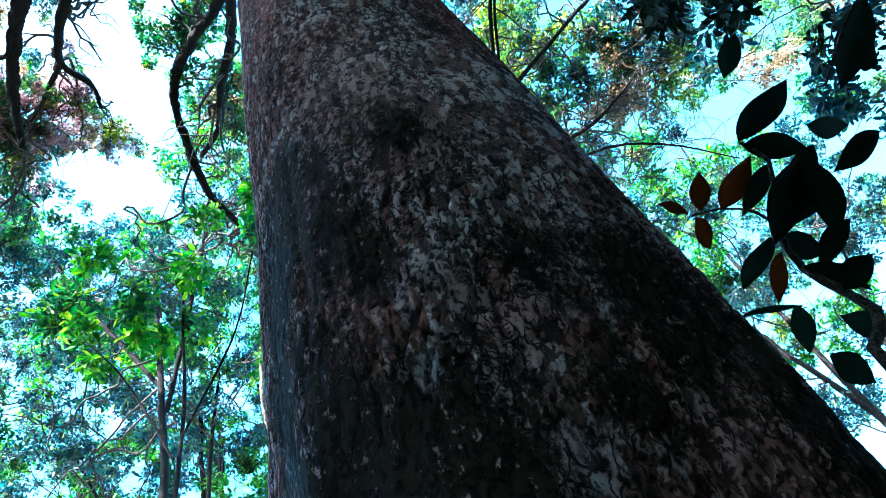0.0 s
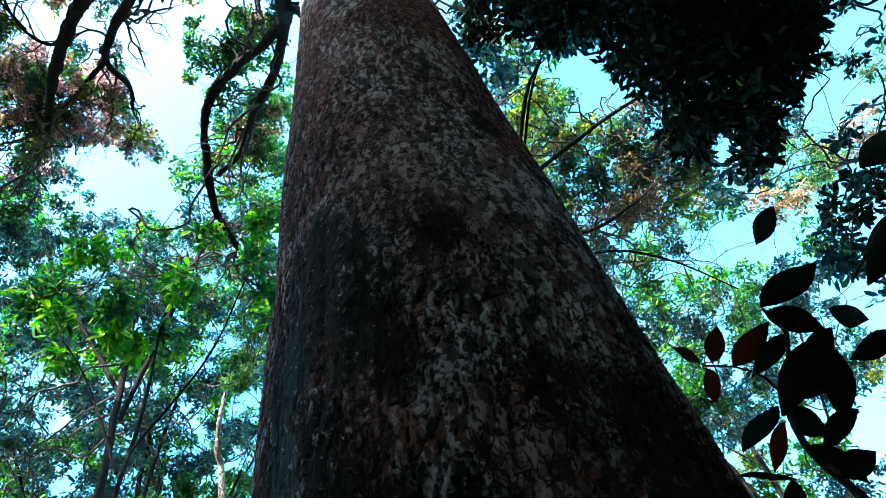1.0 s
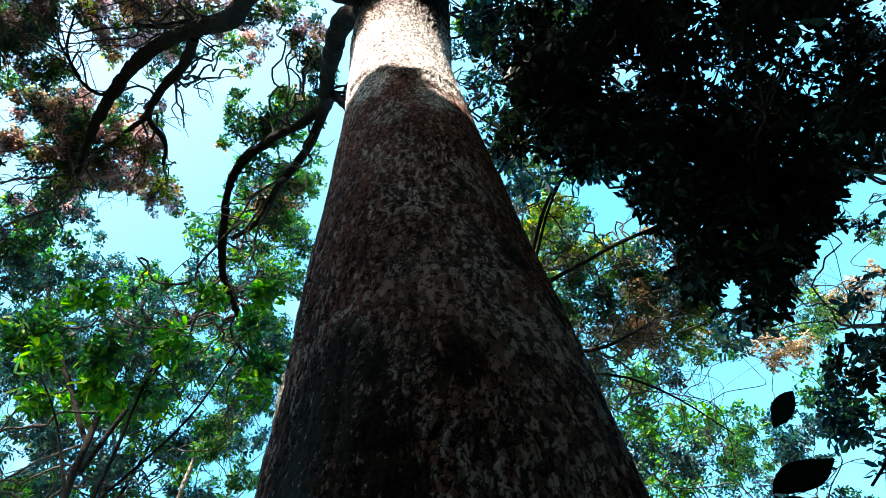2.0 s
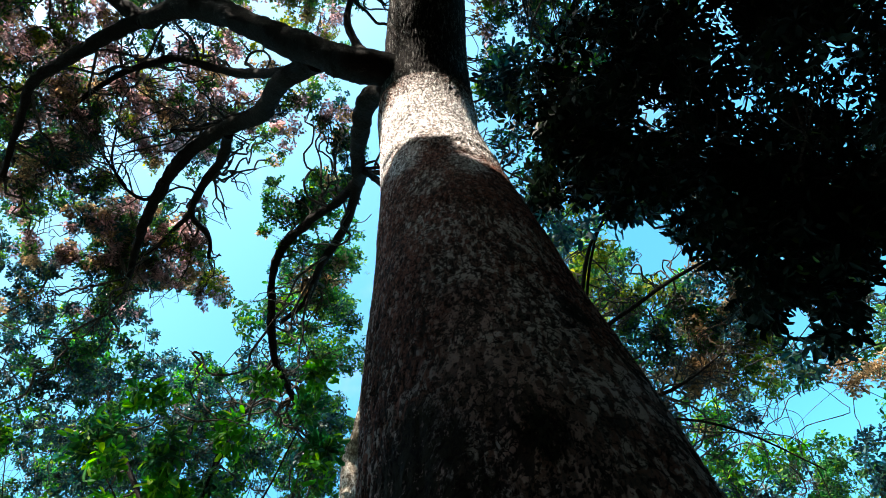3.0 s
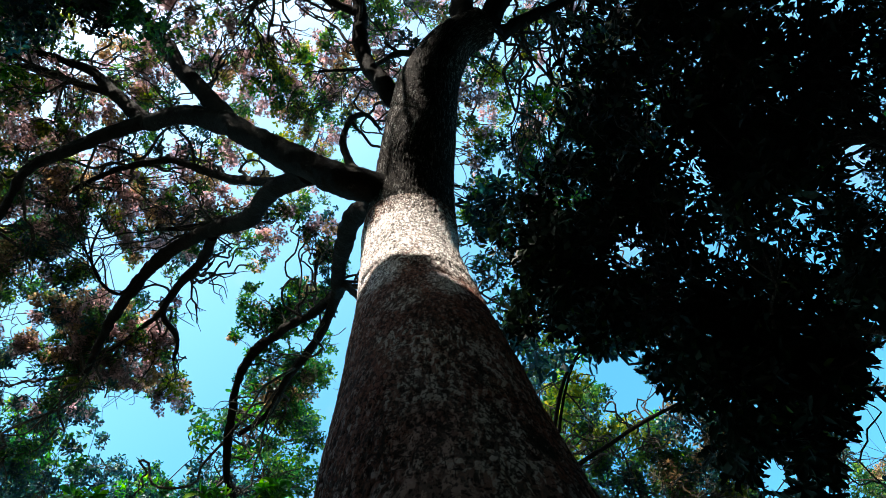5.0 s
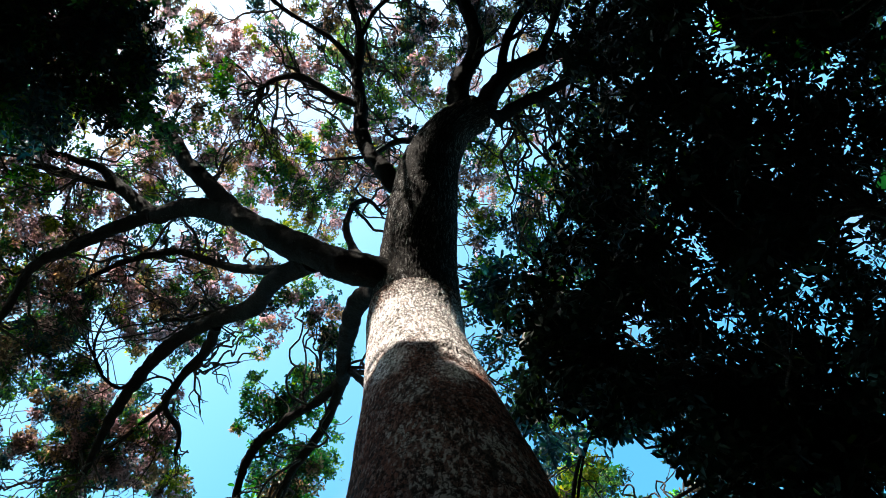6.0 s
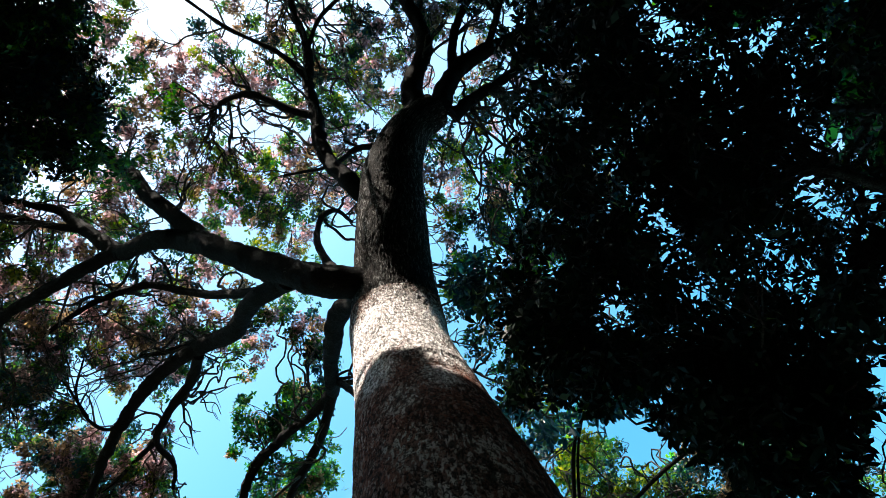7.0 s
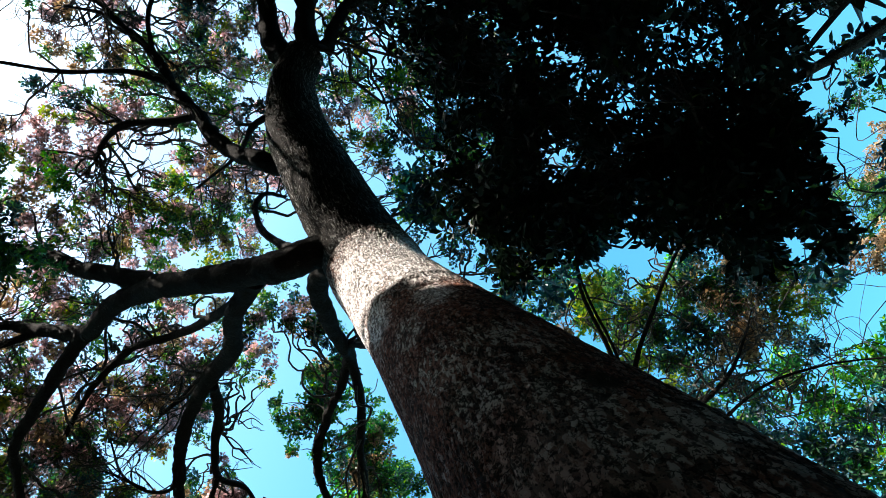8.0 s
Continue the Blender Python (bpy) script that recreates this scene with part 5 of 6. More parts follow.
forest_tree("slender_tree", "slender tree with thin ascending stems and small leaves",
            [(1.37, 6.19, 0, 0.09), (1.37, 6.19, 3, 0.075), (1.37, 5.39, 9.35, 0.05)],
            [[(1.37, 5.39, 9.35, 0.045), (1.64, 4.42, 9.68, 0.035), (1.83, 3.78, 9.86, 0.030), (1.99, 3.31, 9.92, 0.024), (2.22, 2.92, 9.91, 0.018), (2.33, 2.60, 9.88, 0.010)],
             [(1.48, 4.98, 9.49, 0.040), (1.95, 4.46, 9.46, 0.034), (2.44, 4.11, 9.40, 0.030), (2.91, 3.77, 9.29, 0.026), (3.27, 3.51, 9.15, 0.020), (3.54, 3.27, 9.14, 0.012)],
             [(1.68, 5.56, 9.16, 0.040), (2.29, 5.34, 8.89, 0.035), (2.66, 5.17, 8.76, 0.028), (3.01, 4.90, 8.68, 0.018), (3.32, 4.67, 8.70, 0.010)],
             [(1.81, 5.82, 8.92, 0.030), (2.41, 5.57, 8.66, 0.022), (2.90, 5.47, 8.41, 0.018), (3.46, 5.52, 7.95, 0.014), (3.95, 5.63, 7.38, 0.008)],
             [(1.48, 4.98, 9.49, 0.030), (1.77, 4.27, 9.73, 0.024), (1.94, 3.63, 9.90, 0.020), (2.16, 3.16, 10.05, 0.014), (2.43, 2.95, 9.94, 0.008)]],
            [(2.0, 4.4, 12.6, 0.45), (2.4, 4.9, 12.3, 0.45), (3.0, 4.4, 11.2, 0.22), (3.0, 4.6, 10.5, 0.40), (3.5, 5.4, 10.5, 0.60), (4.4, 5.2, 10.1, 0.74), (3.8, 5.8, 10.1, 0.70), (2.8, 5.6, 10.6, 0.42), (4.6, 5.7, 9.7, 0.45), (3.4, 6.9, 10.7, 0.43), (2.8, 5.0, 10.9, 0.26), (4.4, 4.9, 11.0, 0.36)] + ([(3.9, 4.4, 10.2, 0.40), (4.5, 4.8, 10.3, 0.42), (4.7, 5.1, 10.0, 0.42), (3.6, 5.0, 10.6, 0.42), (3.9, 5.3, 10.3, 0.45), (4.2, 5.6, 9.9, 0.45), (4.9, 5.7, 10.1, 0.42), (3.2, 5.6, 10.4, 0.40), (3.6, 5.9, 10.0, 0.42), (2.9, 5.2, 10.7, 0.34), (2.5, 4.8, 11.1, 0.34), (2.9, 4.5, 11.7, 0.37), (4.4, 6.2, 10.0, 0.39), (1.6, 3.3, 12.0, 0.34), (1.8, 3.8, 11.7, 0.34), (1.9, 4.4, 11.5, 0.30), (3.3, 4.4, 11.6, 0.23), (3.2, 5.0, 11.4, 0.27), (2.8, -0.7, 9.2, 0.25), (2.6, -0.4, 9.3, 0.25)] + [(3.0, -0.5, 9.1, 0.22), (2.7, -1.0, 9.8, 0.26), (2.9, -1.3, 9.6, 0.26), (1.9, 2.4, 10.1, 0.21), (2.4, 2.1, 8.9, 0.22)]) + RIGHT_FILL[2] + [(2.0 + 0.62 * (k % 7) + 0.3 * (k // 7 % 2), 3.0 + 0.66 * (k // 7), 10.9 - 0.1 * (k % 5), 0.36) for k in range(56)] + [(x, y, 10.8, 0.24) for x, y in EDGE_RIGHT], SHADED_LIMB_BARK, [SHADED, CROWN, GREEN, OLIVE, CROWN, SHADED, RUST], 230, 10, 0.09, 0.046, -0.1)
forest_tree("tall_tree", "sunlit light-green forest tree behind the others",
            [(7.4, 14.6, 0, 0.12), (7.3, 14.5, 5, 0.10), (7.2, 14.3, 9, 0.07), (7.2, 14, 13, 0.05)],
            [[(7.3, 14.4, 6, 0.06), (8.4, 13.4, 9, 0.04), (9, 12, 12, 0.03)], [(7.3, 14.4, 7, 0.08), (6.2, 14.2, 11, 0.06), (5.6, 13.4, 14.5, 0.03)]],
            [(5.5, 13.0, 15.7, 1.08), (6.9, 13.2, 14.8, 1.17), (8.3, 12.9, 14.3, 0.90), (9.0, 13.4, 13.2, 0.99), (5.4, 14.2, 14.5, 1.35), (7.1, 14.2, 13.6, 1.35), (7.9, 13.8, 11.8, 1.11), (6.4, 15.4, 12.5, 1.44), (7.4, 15.8, 11.2, 1.62), (8.5, 14.7, 9.8, 1.37), (9.4, 12.2, 10.7, 1.14), (9.1, 10.7, 12.8, 0.73), (9.5, 9.3, 12.0, 0.92), (5.3, 16.8, 10.8, 1.99), (7.9, 16.7, 9.1, 2.17)] + [(3.6, 8.6, 13.2, 0.65), (4.2, 8.9, 12.7, 0.68), (4.8, 9.1, 12.2, 0.65), (3.7, 9.5, 12.3, 0.68), (4.3, 9.8, 11.8, 0.70), (3.7, 10.3, 11.6, 0.74), (5.8, 9.3, 11.5, 0.57), (5.4, 9.9, 11.2, 0.62), (4.7, 10.2, 11.2, 0.62), (4.6, 10.6, 10.8, 0.68), (5.2, 9.6, 11.7, 0.54)] + RIGHT_FILL[0] + RIGHT_FILL[1], SHADED_LIMB_BARK, [GREEN, FRESH, SHADED, SHADED], 100, 9, 0.13, 0.064, -0.05)

forest_tree("tall_tree", "fine-leaved forest tree seen through the understory",
            [(6.4, 0.6, 0, 0.12), (6.3, 0.4, 4, 0.10), (5.9, 0.0, 7, 0.07), (5.4, -0.4, 8.6, 0.04)],
            [[(6.2, 0.3, 5, 0.05), (5.6, 1.6, 7, 0.04), (4.8, 2.6, 8.6, 0.02)], [(6.2, 0.3, 5, 0.05), (5.6, -1.6, 7, 0.04), (4.8, -2.6, 8.4, 0.02)]],
            ([(5.0, -0.8, 9.3, 0.41), (6.2, -1.2, 9.8, 0.42), (5.4, 0.5, 8.2, 0.35), (5.8, 0.8, 9.5, 0.45), (5.0, 1.0, 8.5, 0.41), (4.3, -1.3, 9.0, 0.36), (4.1, -2.8, 8.5, 0.42), (4.3, -0.3, 9.5, 0.43), (7.1, -0.4, 9.3, 0.40), (5.4, 2.3, 7.9, 0.37), (5.6, -1.4, 7.5, 0.45), (4.3, 1.8, 9.7, 0.52), (5.5, -1.6, 7.9, 0.34), (5.2, 2.3, 10.0, 0.48), (4.8, 2.9, 10.2, 0.53), (4.3, 0.9, 9.4, 0.41), (5.2, -2.4, 7.7, 0.34), (5.6, 2.7, 9.5, 0.43), (5.0, 2.3, 8.2, 0.39), (6.8, 0.3, 9.5, 0.51)] + [(4.6, -1.7, 8.5, 0.43), (5.8, -1.9, 7.6, 0.47), (6.2, -0.1, 9.7, 0.39), (5.2, -2.1, 10.3, 0.44), (5.9, -0.9, 8.1, 0.33), (5.1, 3.4, 10.0, 0.55), (4.8, 0.6, 9.4, 0.36), (5.5, -2.3, 8.8, 0.46), (4.5, 0.5, 9.6, 0.37), (6.6, 0.6, 8.8, 0.50), (5.9, -0.1, 10.3, 0.39), (5.6, -0.5, 8.5, 0.47), (5.0, 1.1, 7.7, 0.39), (5.9, 3.1, 8.9, 0.52), (6.1, 3.2, 8.6, 0.56), (4.3, -0.8, 8.9, 0.39), (5.9, -2.7, 8.0, 0.49), (5.0, -0.7, 8.2, 0.32), (5.5, 3.2, 9.3, 0.49), (4.6, 2.4, 8.8, 0.41)] + [(5.1, 1.6, 9.9, 0.46), (6.2, -1.3, 9.0, 0.54), (5.7, 2.2, 9.4, 0.43), (5.7, 1.6, 7.9, 0.43), (6.1, 0.3, 8.4, 0.36), (4.8, -2.5, 8.9, 0.45), (4.3, -2.7, 8.8, 0.49), (4.7, -1.4, 8.9, 0.39), (5.6, 1.6, 8.3, 0.50), (5.8, -1.9, 9.4, 0.54), (6.9, 1.6, 9.0, 0.58), (5.6, -3.6, 9.9, 0.44), (4.9, 0.8, 8.5, 0.32), (4.8, 0.5, 8.7, 0.28), (5.0, 1.1, 8.3, 0.32), (5.2, 1.3, 8.8, 0.29)]), SHADED_LIMB_BARK, [SHADED, DARK, GREEN], 240, 9, 0.085, 0.044, 0.22)
under = empty("understory_tree", 3.9, 1.2, 0, "dark dense understory tree with large leaves, shade painted into them", "tree", "trees around")
UNDER_STEMS = [[(3.9, 1.2, 0, 0.09), (3.8, 1.1, 2.5, 0.08), (3.5, 0.7, 4.4, 0.06), (2.9, 0.0, 5.6, 0.03)],
               [(3.8, 1.1, 2.6, 0.05), (3.6, -0.4, 4.4, 0.04), (3.1, -1.6, 5.4, 0.02)],
               [(3.6, 0.9, 4.0, 0.05), (3.2, 1.3, 5.4, 0.035), (2.4, 1.3, 6.2, 0.02)],
               [(3.75, 1.0, 3.0, 0.05), (4.0, 2.0, 4.6, 0.035), (3.8, 3.0, 6.0, 0.02)]]
for k, pts in enumerate(UNDER_STEMS):
    part("trunk" if k == 0 else "limb", tube(pts, 10, 0.12, 0.1, k), TWIG_BARK, under)
shade = Foliage(UNDER_STEMS)
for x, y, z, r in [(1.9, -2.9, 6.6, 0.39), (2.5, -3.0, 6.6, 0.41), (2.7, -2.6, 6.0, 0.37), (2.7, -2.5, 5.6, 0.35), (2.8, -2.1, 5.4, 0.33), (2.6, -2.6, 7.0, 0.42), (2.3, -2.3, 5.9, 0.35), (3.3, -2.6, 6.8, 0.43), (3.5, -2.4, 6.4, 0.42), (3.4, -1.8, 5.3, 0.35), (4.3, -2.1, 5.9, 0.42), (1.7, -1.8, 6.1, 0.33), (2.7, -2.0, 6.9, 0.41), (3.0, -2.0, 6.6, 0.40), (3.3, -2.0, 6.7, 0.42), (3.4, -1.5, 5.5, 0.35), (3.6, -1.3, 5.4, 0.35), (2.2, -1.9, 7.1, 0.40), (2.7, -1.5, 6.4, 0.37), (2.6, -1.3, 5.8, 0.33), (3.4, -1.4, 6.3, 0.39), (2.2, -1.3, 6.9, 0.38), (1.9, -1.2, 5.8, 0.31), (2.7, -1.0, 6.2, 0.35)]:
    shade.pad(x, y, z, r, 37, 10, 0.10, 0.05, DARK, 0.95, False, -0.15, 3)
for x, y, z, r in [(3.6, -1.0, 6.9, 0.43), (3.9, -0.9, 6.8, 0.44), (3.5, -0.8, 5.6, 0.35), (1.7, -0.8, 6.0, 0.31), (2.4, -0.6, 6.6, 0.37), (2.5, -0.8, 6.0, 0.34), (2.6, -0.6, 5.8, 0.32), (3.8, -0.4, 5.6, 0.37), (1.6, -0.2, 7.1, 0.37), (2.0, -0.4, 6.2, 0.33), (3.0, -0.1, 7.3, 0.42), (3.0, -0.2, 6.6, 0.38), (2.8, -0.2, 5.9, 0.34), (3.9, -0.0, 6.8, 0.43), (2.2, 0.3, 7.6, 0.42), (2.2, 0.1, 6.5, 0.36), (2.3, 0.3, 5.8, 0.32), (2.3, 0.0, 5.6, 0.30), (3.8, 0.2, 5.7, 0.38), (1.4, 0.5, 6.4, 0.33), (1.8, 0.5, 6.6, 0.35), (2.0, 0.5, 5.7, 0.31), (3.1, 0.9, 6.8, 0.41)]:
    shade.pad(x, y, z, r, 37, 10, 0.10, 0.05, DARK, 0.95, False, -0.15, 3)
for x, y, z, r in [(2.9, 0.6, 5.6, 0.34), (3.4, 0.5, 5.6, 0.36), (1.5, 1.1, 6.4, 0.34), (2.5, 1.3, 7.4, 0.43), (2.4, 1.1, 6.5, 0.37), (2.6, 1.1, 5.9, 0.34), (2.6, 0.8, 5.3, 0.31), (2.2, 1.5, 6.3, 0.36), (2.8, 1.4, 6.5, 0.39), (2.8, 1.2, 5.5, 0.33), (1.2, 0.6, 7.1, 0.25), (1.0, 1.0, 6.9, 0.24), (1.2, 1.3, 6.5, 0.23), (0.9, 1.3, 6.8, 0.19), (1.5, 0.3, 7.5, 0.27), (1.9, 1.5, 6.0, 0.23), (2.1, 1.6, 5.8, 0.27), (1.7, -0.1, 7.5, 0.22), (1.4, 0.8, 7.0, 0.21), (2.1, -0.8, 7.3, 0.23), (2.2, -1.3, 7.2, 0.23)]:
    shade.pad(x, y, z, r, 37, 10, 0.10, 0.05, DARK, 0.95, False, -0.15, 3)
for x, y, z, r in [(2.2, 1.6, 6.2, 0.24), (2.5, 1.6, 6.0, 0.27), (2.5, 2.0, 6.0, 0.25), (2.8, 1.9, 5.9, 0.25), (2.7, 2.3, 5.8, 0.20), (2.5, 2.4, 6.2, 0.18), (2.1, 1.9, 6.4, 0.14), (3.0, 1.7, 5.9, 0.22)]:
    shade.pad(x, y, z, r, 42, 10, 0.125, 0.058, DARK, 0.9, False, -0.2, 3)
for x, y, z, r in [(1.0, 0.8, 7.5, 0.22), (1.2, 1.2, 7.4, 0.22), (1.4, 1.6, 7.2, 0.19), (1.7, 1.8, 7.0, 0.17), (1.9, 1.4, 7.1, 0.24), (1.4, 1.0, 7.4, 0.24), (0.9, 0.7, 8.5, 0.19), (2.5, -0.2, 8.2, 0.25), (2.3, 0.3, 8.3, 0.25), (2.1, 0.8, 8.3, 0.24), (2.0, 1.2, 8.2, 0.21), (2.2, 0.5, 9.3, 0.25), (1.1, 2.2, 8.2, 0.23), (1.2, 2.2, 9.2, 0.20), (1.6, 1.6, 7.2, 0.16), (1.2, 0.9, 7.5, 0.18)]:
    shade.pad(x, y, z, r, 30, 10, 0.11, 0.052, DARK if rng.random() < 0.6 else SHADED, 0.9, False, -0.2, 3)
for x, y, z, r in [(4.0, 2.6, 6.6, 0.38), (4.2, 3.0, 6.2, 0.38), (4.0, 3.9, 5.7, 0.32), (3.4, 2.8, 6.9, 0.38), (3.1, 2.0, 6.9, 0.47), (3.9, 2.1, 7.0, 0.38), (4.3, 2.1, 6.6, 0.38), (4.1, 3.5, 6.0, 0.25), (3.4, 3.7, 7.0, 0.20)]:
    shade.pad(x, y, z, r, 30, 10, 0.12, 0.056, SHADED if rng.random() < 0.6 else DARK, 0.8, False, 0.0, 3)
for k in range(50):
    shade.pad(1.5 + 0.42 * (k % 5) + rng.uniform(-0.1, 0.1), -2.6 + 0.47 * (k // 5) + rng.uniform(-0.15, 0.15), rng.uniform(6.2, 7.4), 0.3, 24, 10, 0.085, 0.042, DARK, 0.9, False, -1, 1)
shade.make(under, TWIG_BARK)

forest_tree("neighbour_tree", "neighbouring tree with a dense dark green crown",
            [(-5.6, -4.6, 0, 0.16), (-5.5, -4.5, 4, 0.13), (-4.6, -3.6, 7, 0.08), (-3.8, -2.8, 8.2, 0.04)],
            [[(-5.4, -4.4, 4.5, 0.06), (-4.2, -3.4, 6.8, 0.04), (-3.2, -2.4, 8.1, 0.02)]],
            [(-3.3, -2.8, 8.1, 0.54), (-2.9, -2.8, 8.3, 0.47), (-3.5, -2.2, 8.2, 0.54), (-3.0, -2.2, 8.5, 0.44), (-3.3, -1.8, 8.4, 0.34), (-3.7, -1.7, 8.3, 0.37), (-2.6, -2.9, 8.4, 0.24), (-3.9, -2.5, 7.9, 0.61), (-4.1, -1.8, 8.0, 0.54), (-3.0, -3.4, 8.0, 0.61), (-3.4, -3.3, 7.8, 0.61), (-2.8, -2.5, 8.4, 0.30)] + [(-2.6 - 0.42 * (k % 5), -1.55 - 0.36 * (k // 5), 8.3 - 0.08 * (k % 5), 0.32) for k in range(25)], SHADED_LIMB_BARK, [GREEN, DARK, SHADED], 620, 10, 0.075, 0.04, -0.25)
# trees added out of view to block sky light and bound the sun beam
unseen_shade_tree = forest_tree("forest_tree", "leafy forest tree, unseen, added to keep light off the great trunk", [(0, 0, 0, 0.2), (0.1, 0, 5, 0.17), (0, 0.1, 10, 0.12), (0, 0, 14.5, 0.05)], [],
                        [(1.9 * math.cos(2.4 * k), 1.9 * math.sin(2.4 * k), 1.6 + 0.62 * k, 1.7) for k in range(22)], SHADED_LIMB_BARK, [GREEN, DARK], 24, 7, 0.78, 0.46, -2, twigs=1)
for x, y, s, a in ((-4.6, -10.0, 0.95, 0), (-0.4, -9.6, 1.05, 1), (4.0, -8.8, 1.05, 2), (-8.6, -6.4, 0.78, 3), (8.2, -6.0, 0.9, 4), (-10.4, -1.2, 0.6, 5), (9.8, 0.2, 0.7, 6),
                   (-12.0, 3.6, 0.55, 1.5), (10.8, 5.5, 0.55, 2.5), (2.2, -13.5, 1.2, 3.5), (-3.4, -14, 1.1, 4.5), (-8.5, -13, 1.05, 5.5), (7.6, -12, 1.1, 0.5)):
    copy_thing(unseen_shade_tree, pose(x, y, 0, 0, 0, math.degrees(a)) @ Matrix.Diagonal((1, 1, s, 1)))
for o in (*unseen_shade_tree.children_recursive, unseen_shade_tree):
    bpy.data.objects.remove(o)


def bare_stem(name, label, pts, foot, bark):
    """A thin stem with its foot in the ground."""
    x, y, z, r = pts[-1]
    e = empty(name, *foot, 0, label, "tree", "thin stems")
    part("stem", tube(pts + [((x + foot[0]) / 2, (y + foot[1]) / 2, z * 0.45, r * 1.15), (*foot, -0.1, r * 1.35)], 10, 0.15, 0.15, 5), bark, e)


# the pale bark also carries the sunlight on this stem in its colour
bare_stem("pale_tree", "tree with pale peeling mottled bark behind the great trunk", [(-1.15, 3.67, 12.61, 0.070), (-1.40, 4.70, 11.93, 0.100), (-1.61, 5.27, 11.37, 0.130), (-1.80, 5.78, 10.79, 0.150), (-1.98, 6.22, 10.20, 0.165), (-2.13, 6.59, 9.61, 0.180)], (-2.00, 7.09), PALE_BARK)
bare_stem("pale_tree", "slender tree with whitish mottled bark", [(-4.62, 9.32, 11.36, 0.030), (-4.74, 9.56, 10.76, 0.055), (-4.80, 9.87, 10.23, 0.060), (-4.76, 10.25, 9.44, 0.065)], (-4.8, 11.6), PALE_BARK)


# ---- the leafy sprig close to the path ----
def big_leaf(base, tip, width, seed):
    """A broad elliptic leaf with a pointed tip, a sunken midrib and a slight bend."""
    base, tip = np.array(base), np.array(tip)
    d = tip - base
    size = np.linalg.norm(d)
    d /= size
    way = unit(np.cross(d, (0.47, 0.62, 0.63)) + 0.35 * np.sin(seed * np.array([1.3, 2.1, 0.7])))
    up = np.cross(way, d)
    rows = []
    for t in np.linspace(0, 1, 9):
        w = 0.5 * width * np.sin(np.pi * t**0.9) ** 0.9 * (1 - 0.25 * t**6) + 0.0006
        mid = base + d * size * t + up * size * (0.10 * np.sin(np.pi * t) - 0.03 * t)
        for s in (-1, -0.5, 0, 0.5, 1):
            wave = 0.02 * size * math.sin(9 * t + seed) * abs(s)
            rows.append(mid + way * w * s + up * (0.16 * width * abs(s) * (1 - 0.3 * t) + wave))
    q = [[5 * i + j, 5 * i + j + 1, 5 * i + j + 6, 5 * i + j + 5] for i in range(8) for j in range(4)]
    return np.array(rows), np.array(q)


shrub = empty("shrub", 1.75, 0.75, 0, "shrub sprig with large leaves, dark with painted-in shade, and a few reddish-brown ones", "shrub")
part("stem", tube([(0.77, 1.05, 2.73, 0.004), (0.80, 1.08, 2.66, 0.006), (0.74, 1.17, 2.53, 0.007), (0.72, 1.19, 2.42, 0.009), (0.76, 1.19, 2.26, 0.012), (0.76, 1.16, 2.02, 0.014)] + [(1.8, 0.8, 1.0, 0.016), (1.75, 0.75, -0.05, 0.02)], 8, 0.05, 0.1, 2), TWIG_BARK, shrub)
part("side_stem", tube([(0.63, 1.22, 2.73, 0.002), (0.69, 1.19, 2.68, 0.003), (0.73, 1.17, 2.61, 0.004), (0.74, 1.17, 2.53, 0.005)], 6, 0.04, 0.1, 3), TWIG_BARK, shrub)
part("side_stem", tube([(0.87, 0.87, 2.59, 0.003), (0.95, 0.74, 2.63, 0.004), (1.00, 0.68, 2.59, 0.005), (1.01, 0.79, 2.42, 0.007)], 6, 0.04, 0.1, 4), TWIG_BARK, shrub)


def sprig_leaf(base, tip, width, mat, k):
    part("leaf", big_leaf(base, tip, 0.85 * width, k), mat, shrub, "reddish-brown old leaf" if mat == RED else "")


sprig_leaf((0.652, 1.209, 2.722), (0.687, 1.131, 2.779), 0.062, RED, 0)
sprig_leaf((0.623, 1.215, 2.732), (0.566, 1.180, 2.779), 0.042, RED, 1)
sprig_leaf((0.641, 1.232, 2.734), (0.625, 1.261, 2.634), 0.059, RED, 2)
sprig_leaf((0.689, 1.192, 2.685), (0.813, 1.122, 2.748), 0.077, RED, 3)
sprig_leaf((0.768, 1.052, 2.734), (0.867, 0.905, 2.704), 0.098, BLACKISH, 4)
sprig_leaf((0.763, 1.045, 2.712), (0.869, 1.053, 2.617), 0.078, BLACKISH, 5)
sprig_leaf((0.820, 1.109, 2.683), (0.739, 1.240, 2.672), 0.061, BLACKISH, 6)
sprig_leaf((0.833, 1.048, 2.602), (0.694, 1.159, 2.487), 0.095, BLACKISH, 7)
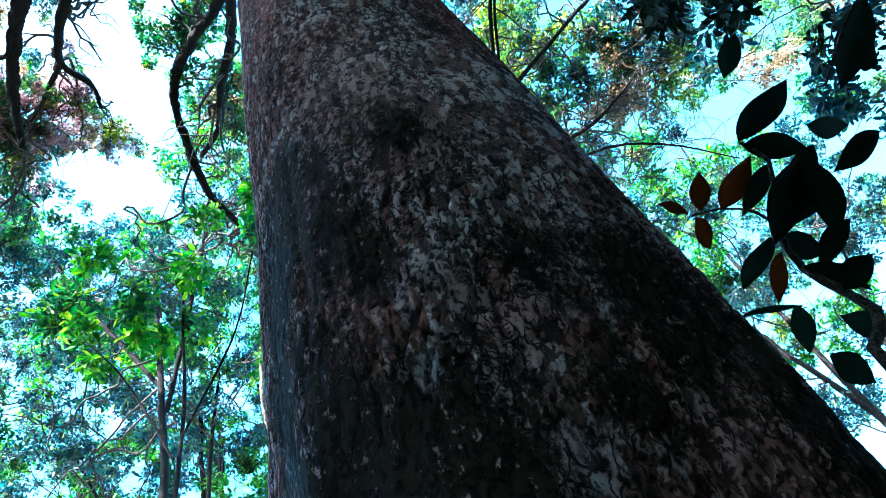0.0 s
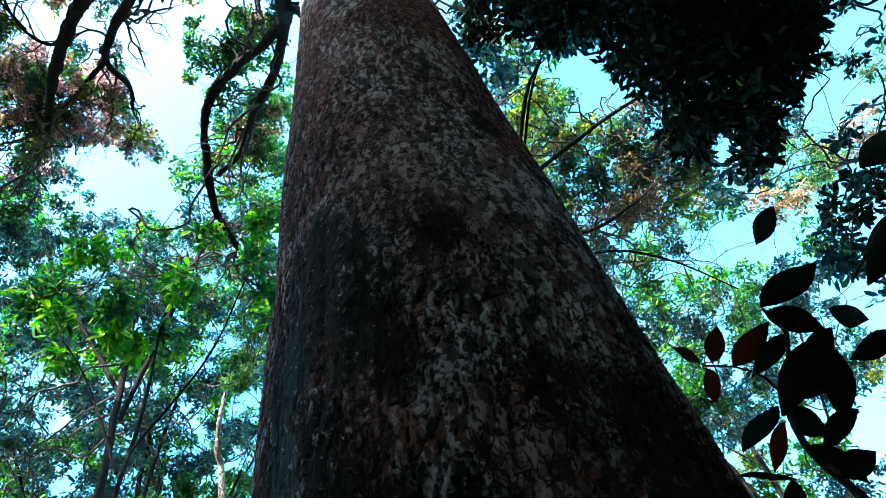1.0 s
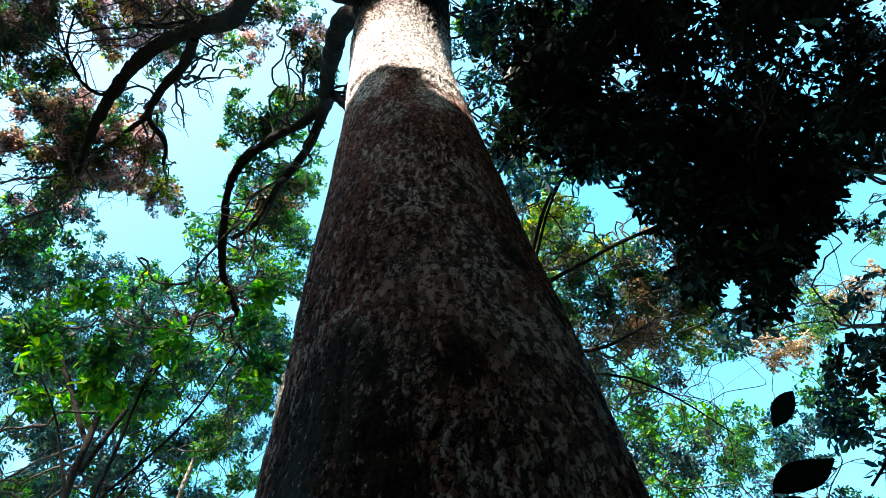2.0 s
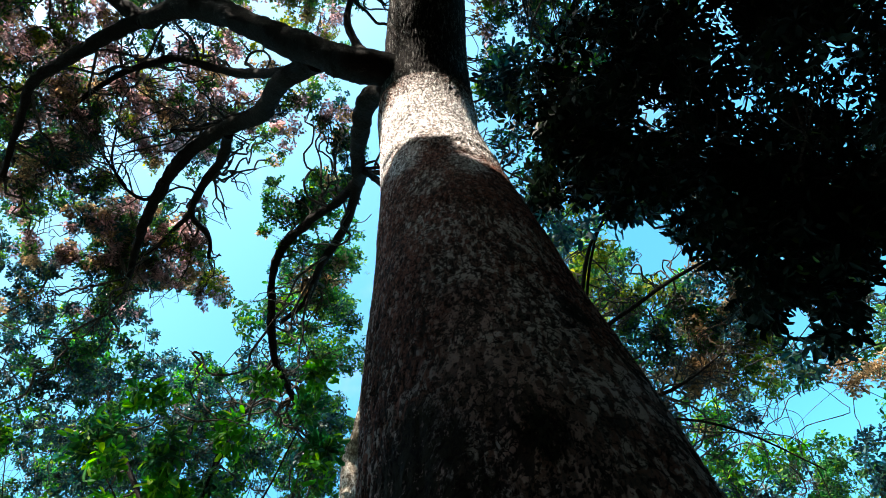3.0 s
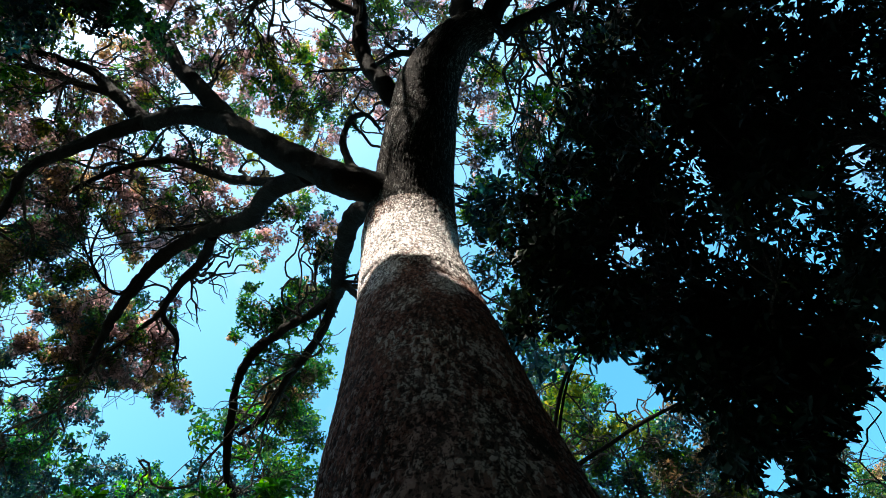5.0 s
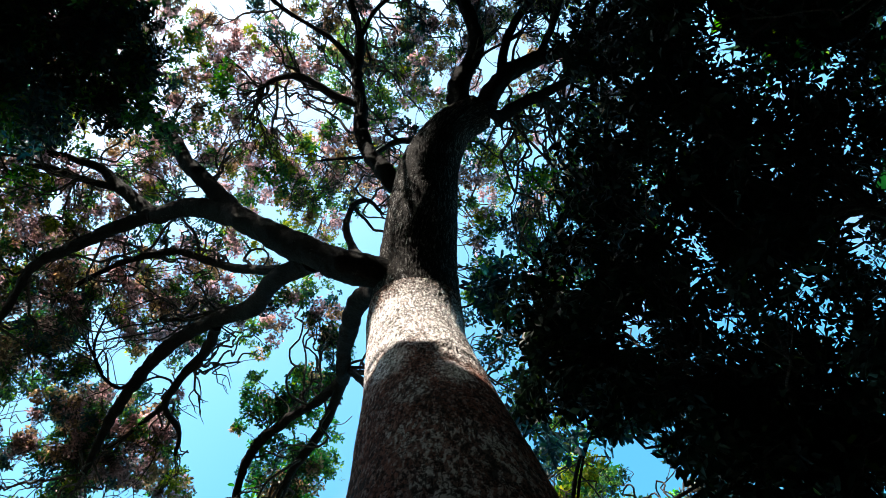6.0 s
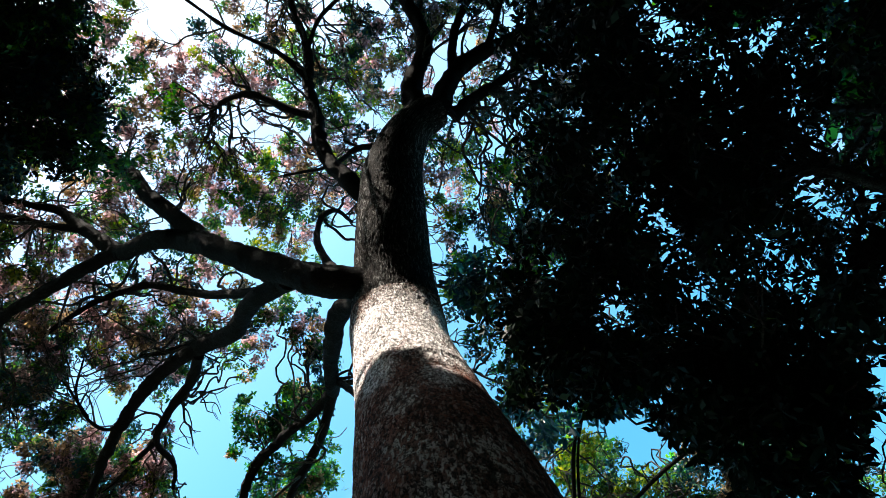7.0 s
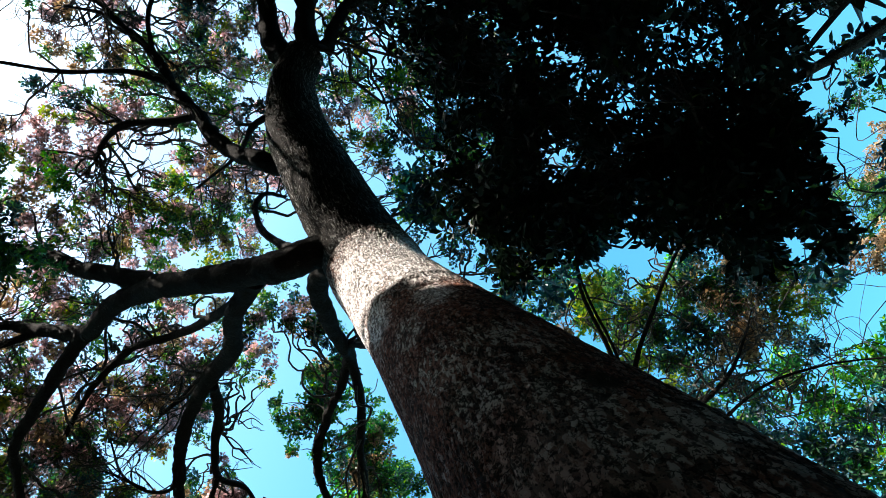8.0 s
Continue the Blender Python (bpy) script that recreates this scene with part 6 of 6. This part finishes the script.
sprig_leaf((0.818, 1.030, 2.566), (0.804, 1.151, 2.429), 0.090, BLACKISH, 8)
sprig_leaf((0.874, 1.037, 2.612), (0.791, 1.152, 2.573), 0.078, BLACKISH, 9)
sprig_leaf((0.868, 0.991, 2.634), (0.897, 0.957, 2.546), 0.068, BLACKISH, 10)
sprig_leaf((0.735, 1.211, 2.554), (0.625, 1.288, 2.499), 0.075, BLACKISH, 11)
sprig_leaf((0.728, 1.186, 2.517), (0.804, 1.217, 2.450), 0.077, BLACKISH, 12)
sprig_leaf((0.755, 1.263, 2.539), (0.692, 1.341, 2.459), 0.055, RED, 13)
sprig_leaf((0.702, 1.170, 2.404), (0.793, 1.203, 2.311), 0.070, BLACKISH, 14)
sprig_leaf((0.729, 1.178, 2.317), (0.779, 1.091, 2.316), 0.072, BLACKISH, 15)
sprig_leaf((0.872, 0.862, 2.899), (0.804, 0.935, 2.844), 0.065, BLACKISH, 16)
sprig_leaf((0.992, 0.565, 2.705), (0.891, 0.637, 2.682), 0.095, BLACKISH, 17)
sprig_leaf((0.966, 0.720, 2.624), (0.887, 0.874, 2.566), 0.087, BLACKISH, 18)
sprig_leaf((0.904, 0.943, 2.471), (0.846, 1.040, 2.510), 0.072, BLACKISH, 19)
sprig_leaf((0.741, 1.361, 2.437), (0.614, 1.396, 2.506), 0.023, BLACKISH, 20)
sprig_leaf((0.846, 1.083, 2.510), (0.763, 1.175, 2.528), 0.076, BLACKISH, 21)
sprig_leaf((0.825, 1.102, 2.425), (0.731, 1.169, 2.390), 0.065, BLACKISH, 22)
sprig_leaf((0.759, 1.207, 2.223), (0.715, 1.232, 2.303), 0.069, BLACKISH, 23)
sprig_leaf((0.687, 1.276, 2.160), (0.630, 1.220, 2.226), 0.072, BLACKISH, 24)
sprig_leaf((0.937, 0.822, 2.531), (0.906, 0.775, 2.564), 0.071, BLACKISH, 25)
sprig_leaf((0.696, 1.299, 2.410), (0.677, 1.378, 2.327), 0.062, BLACKISH, 26)
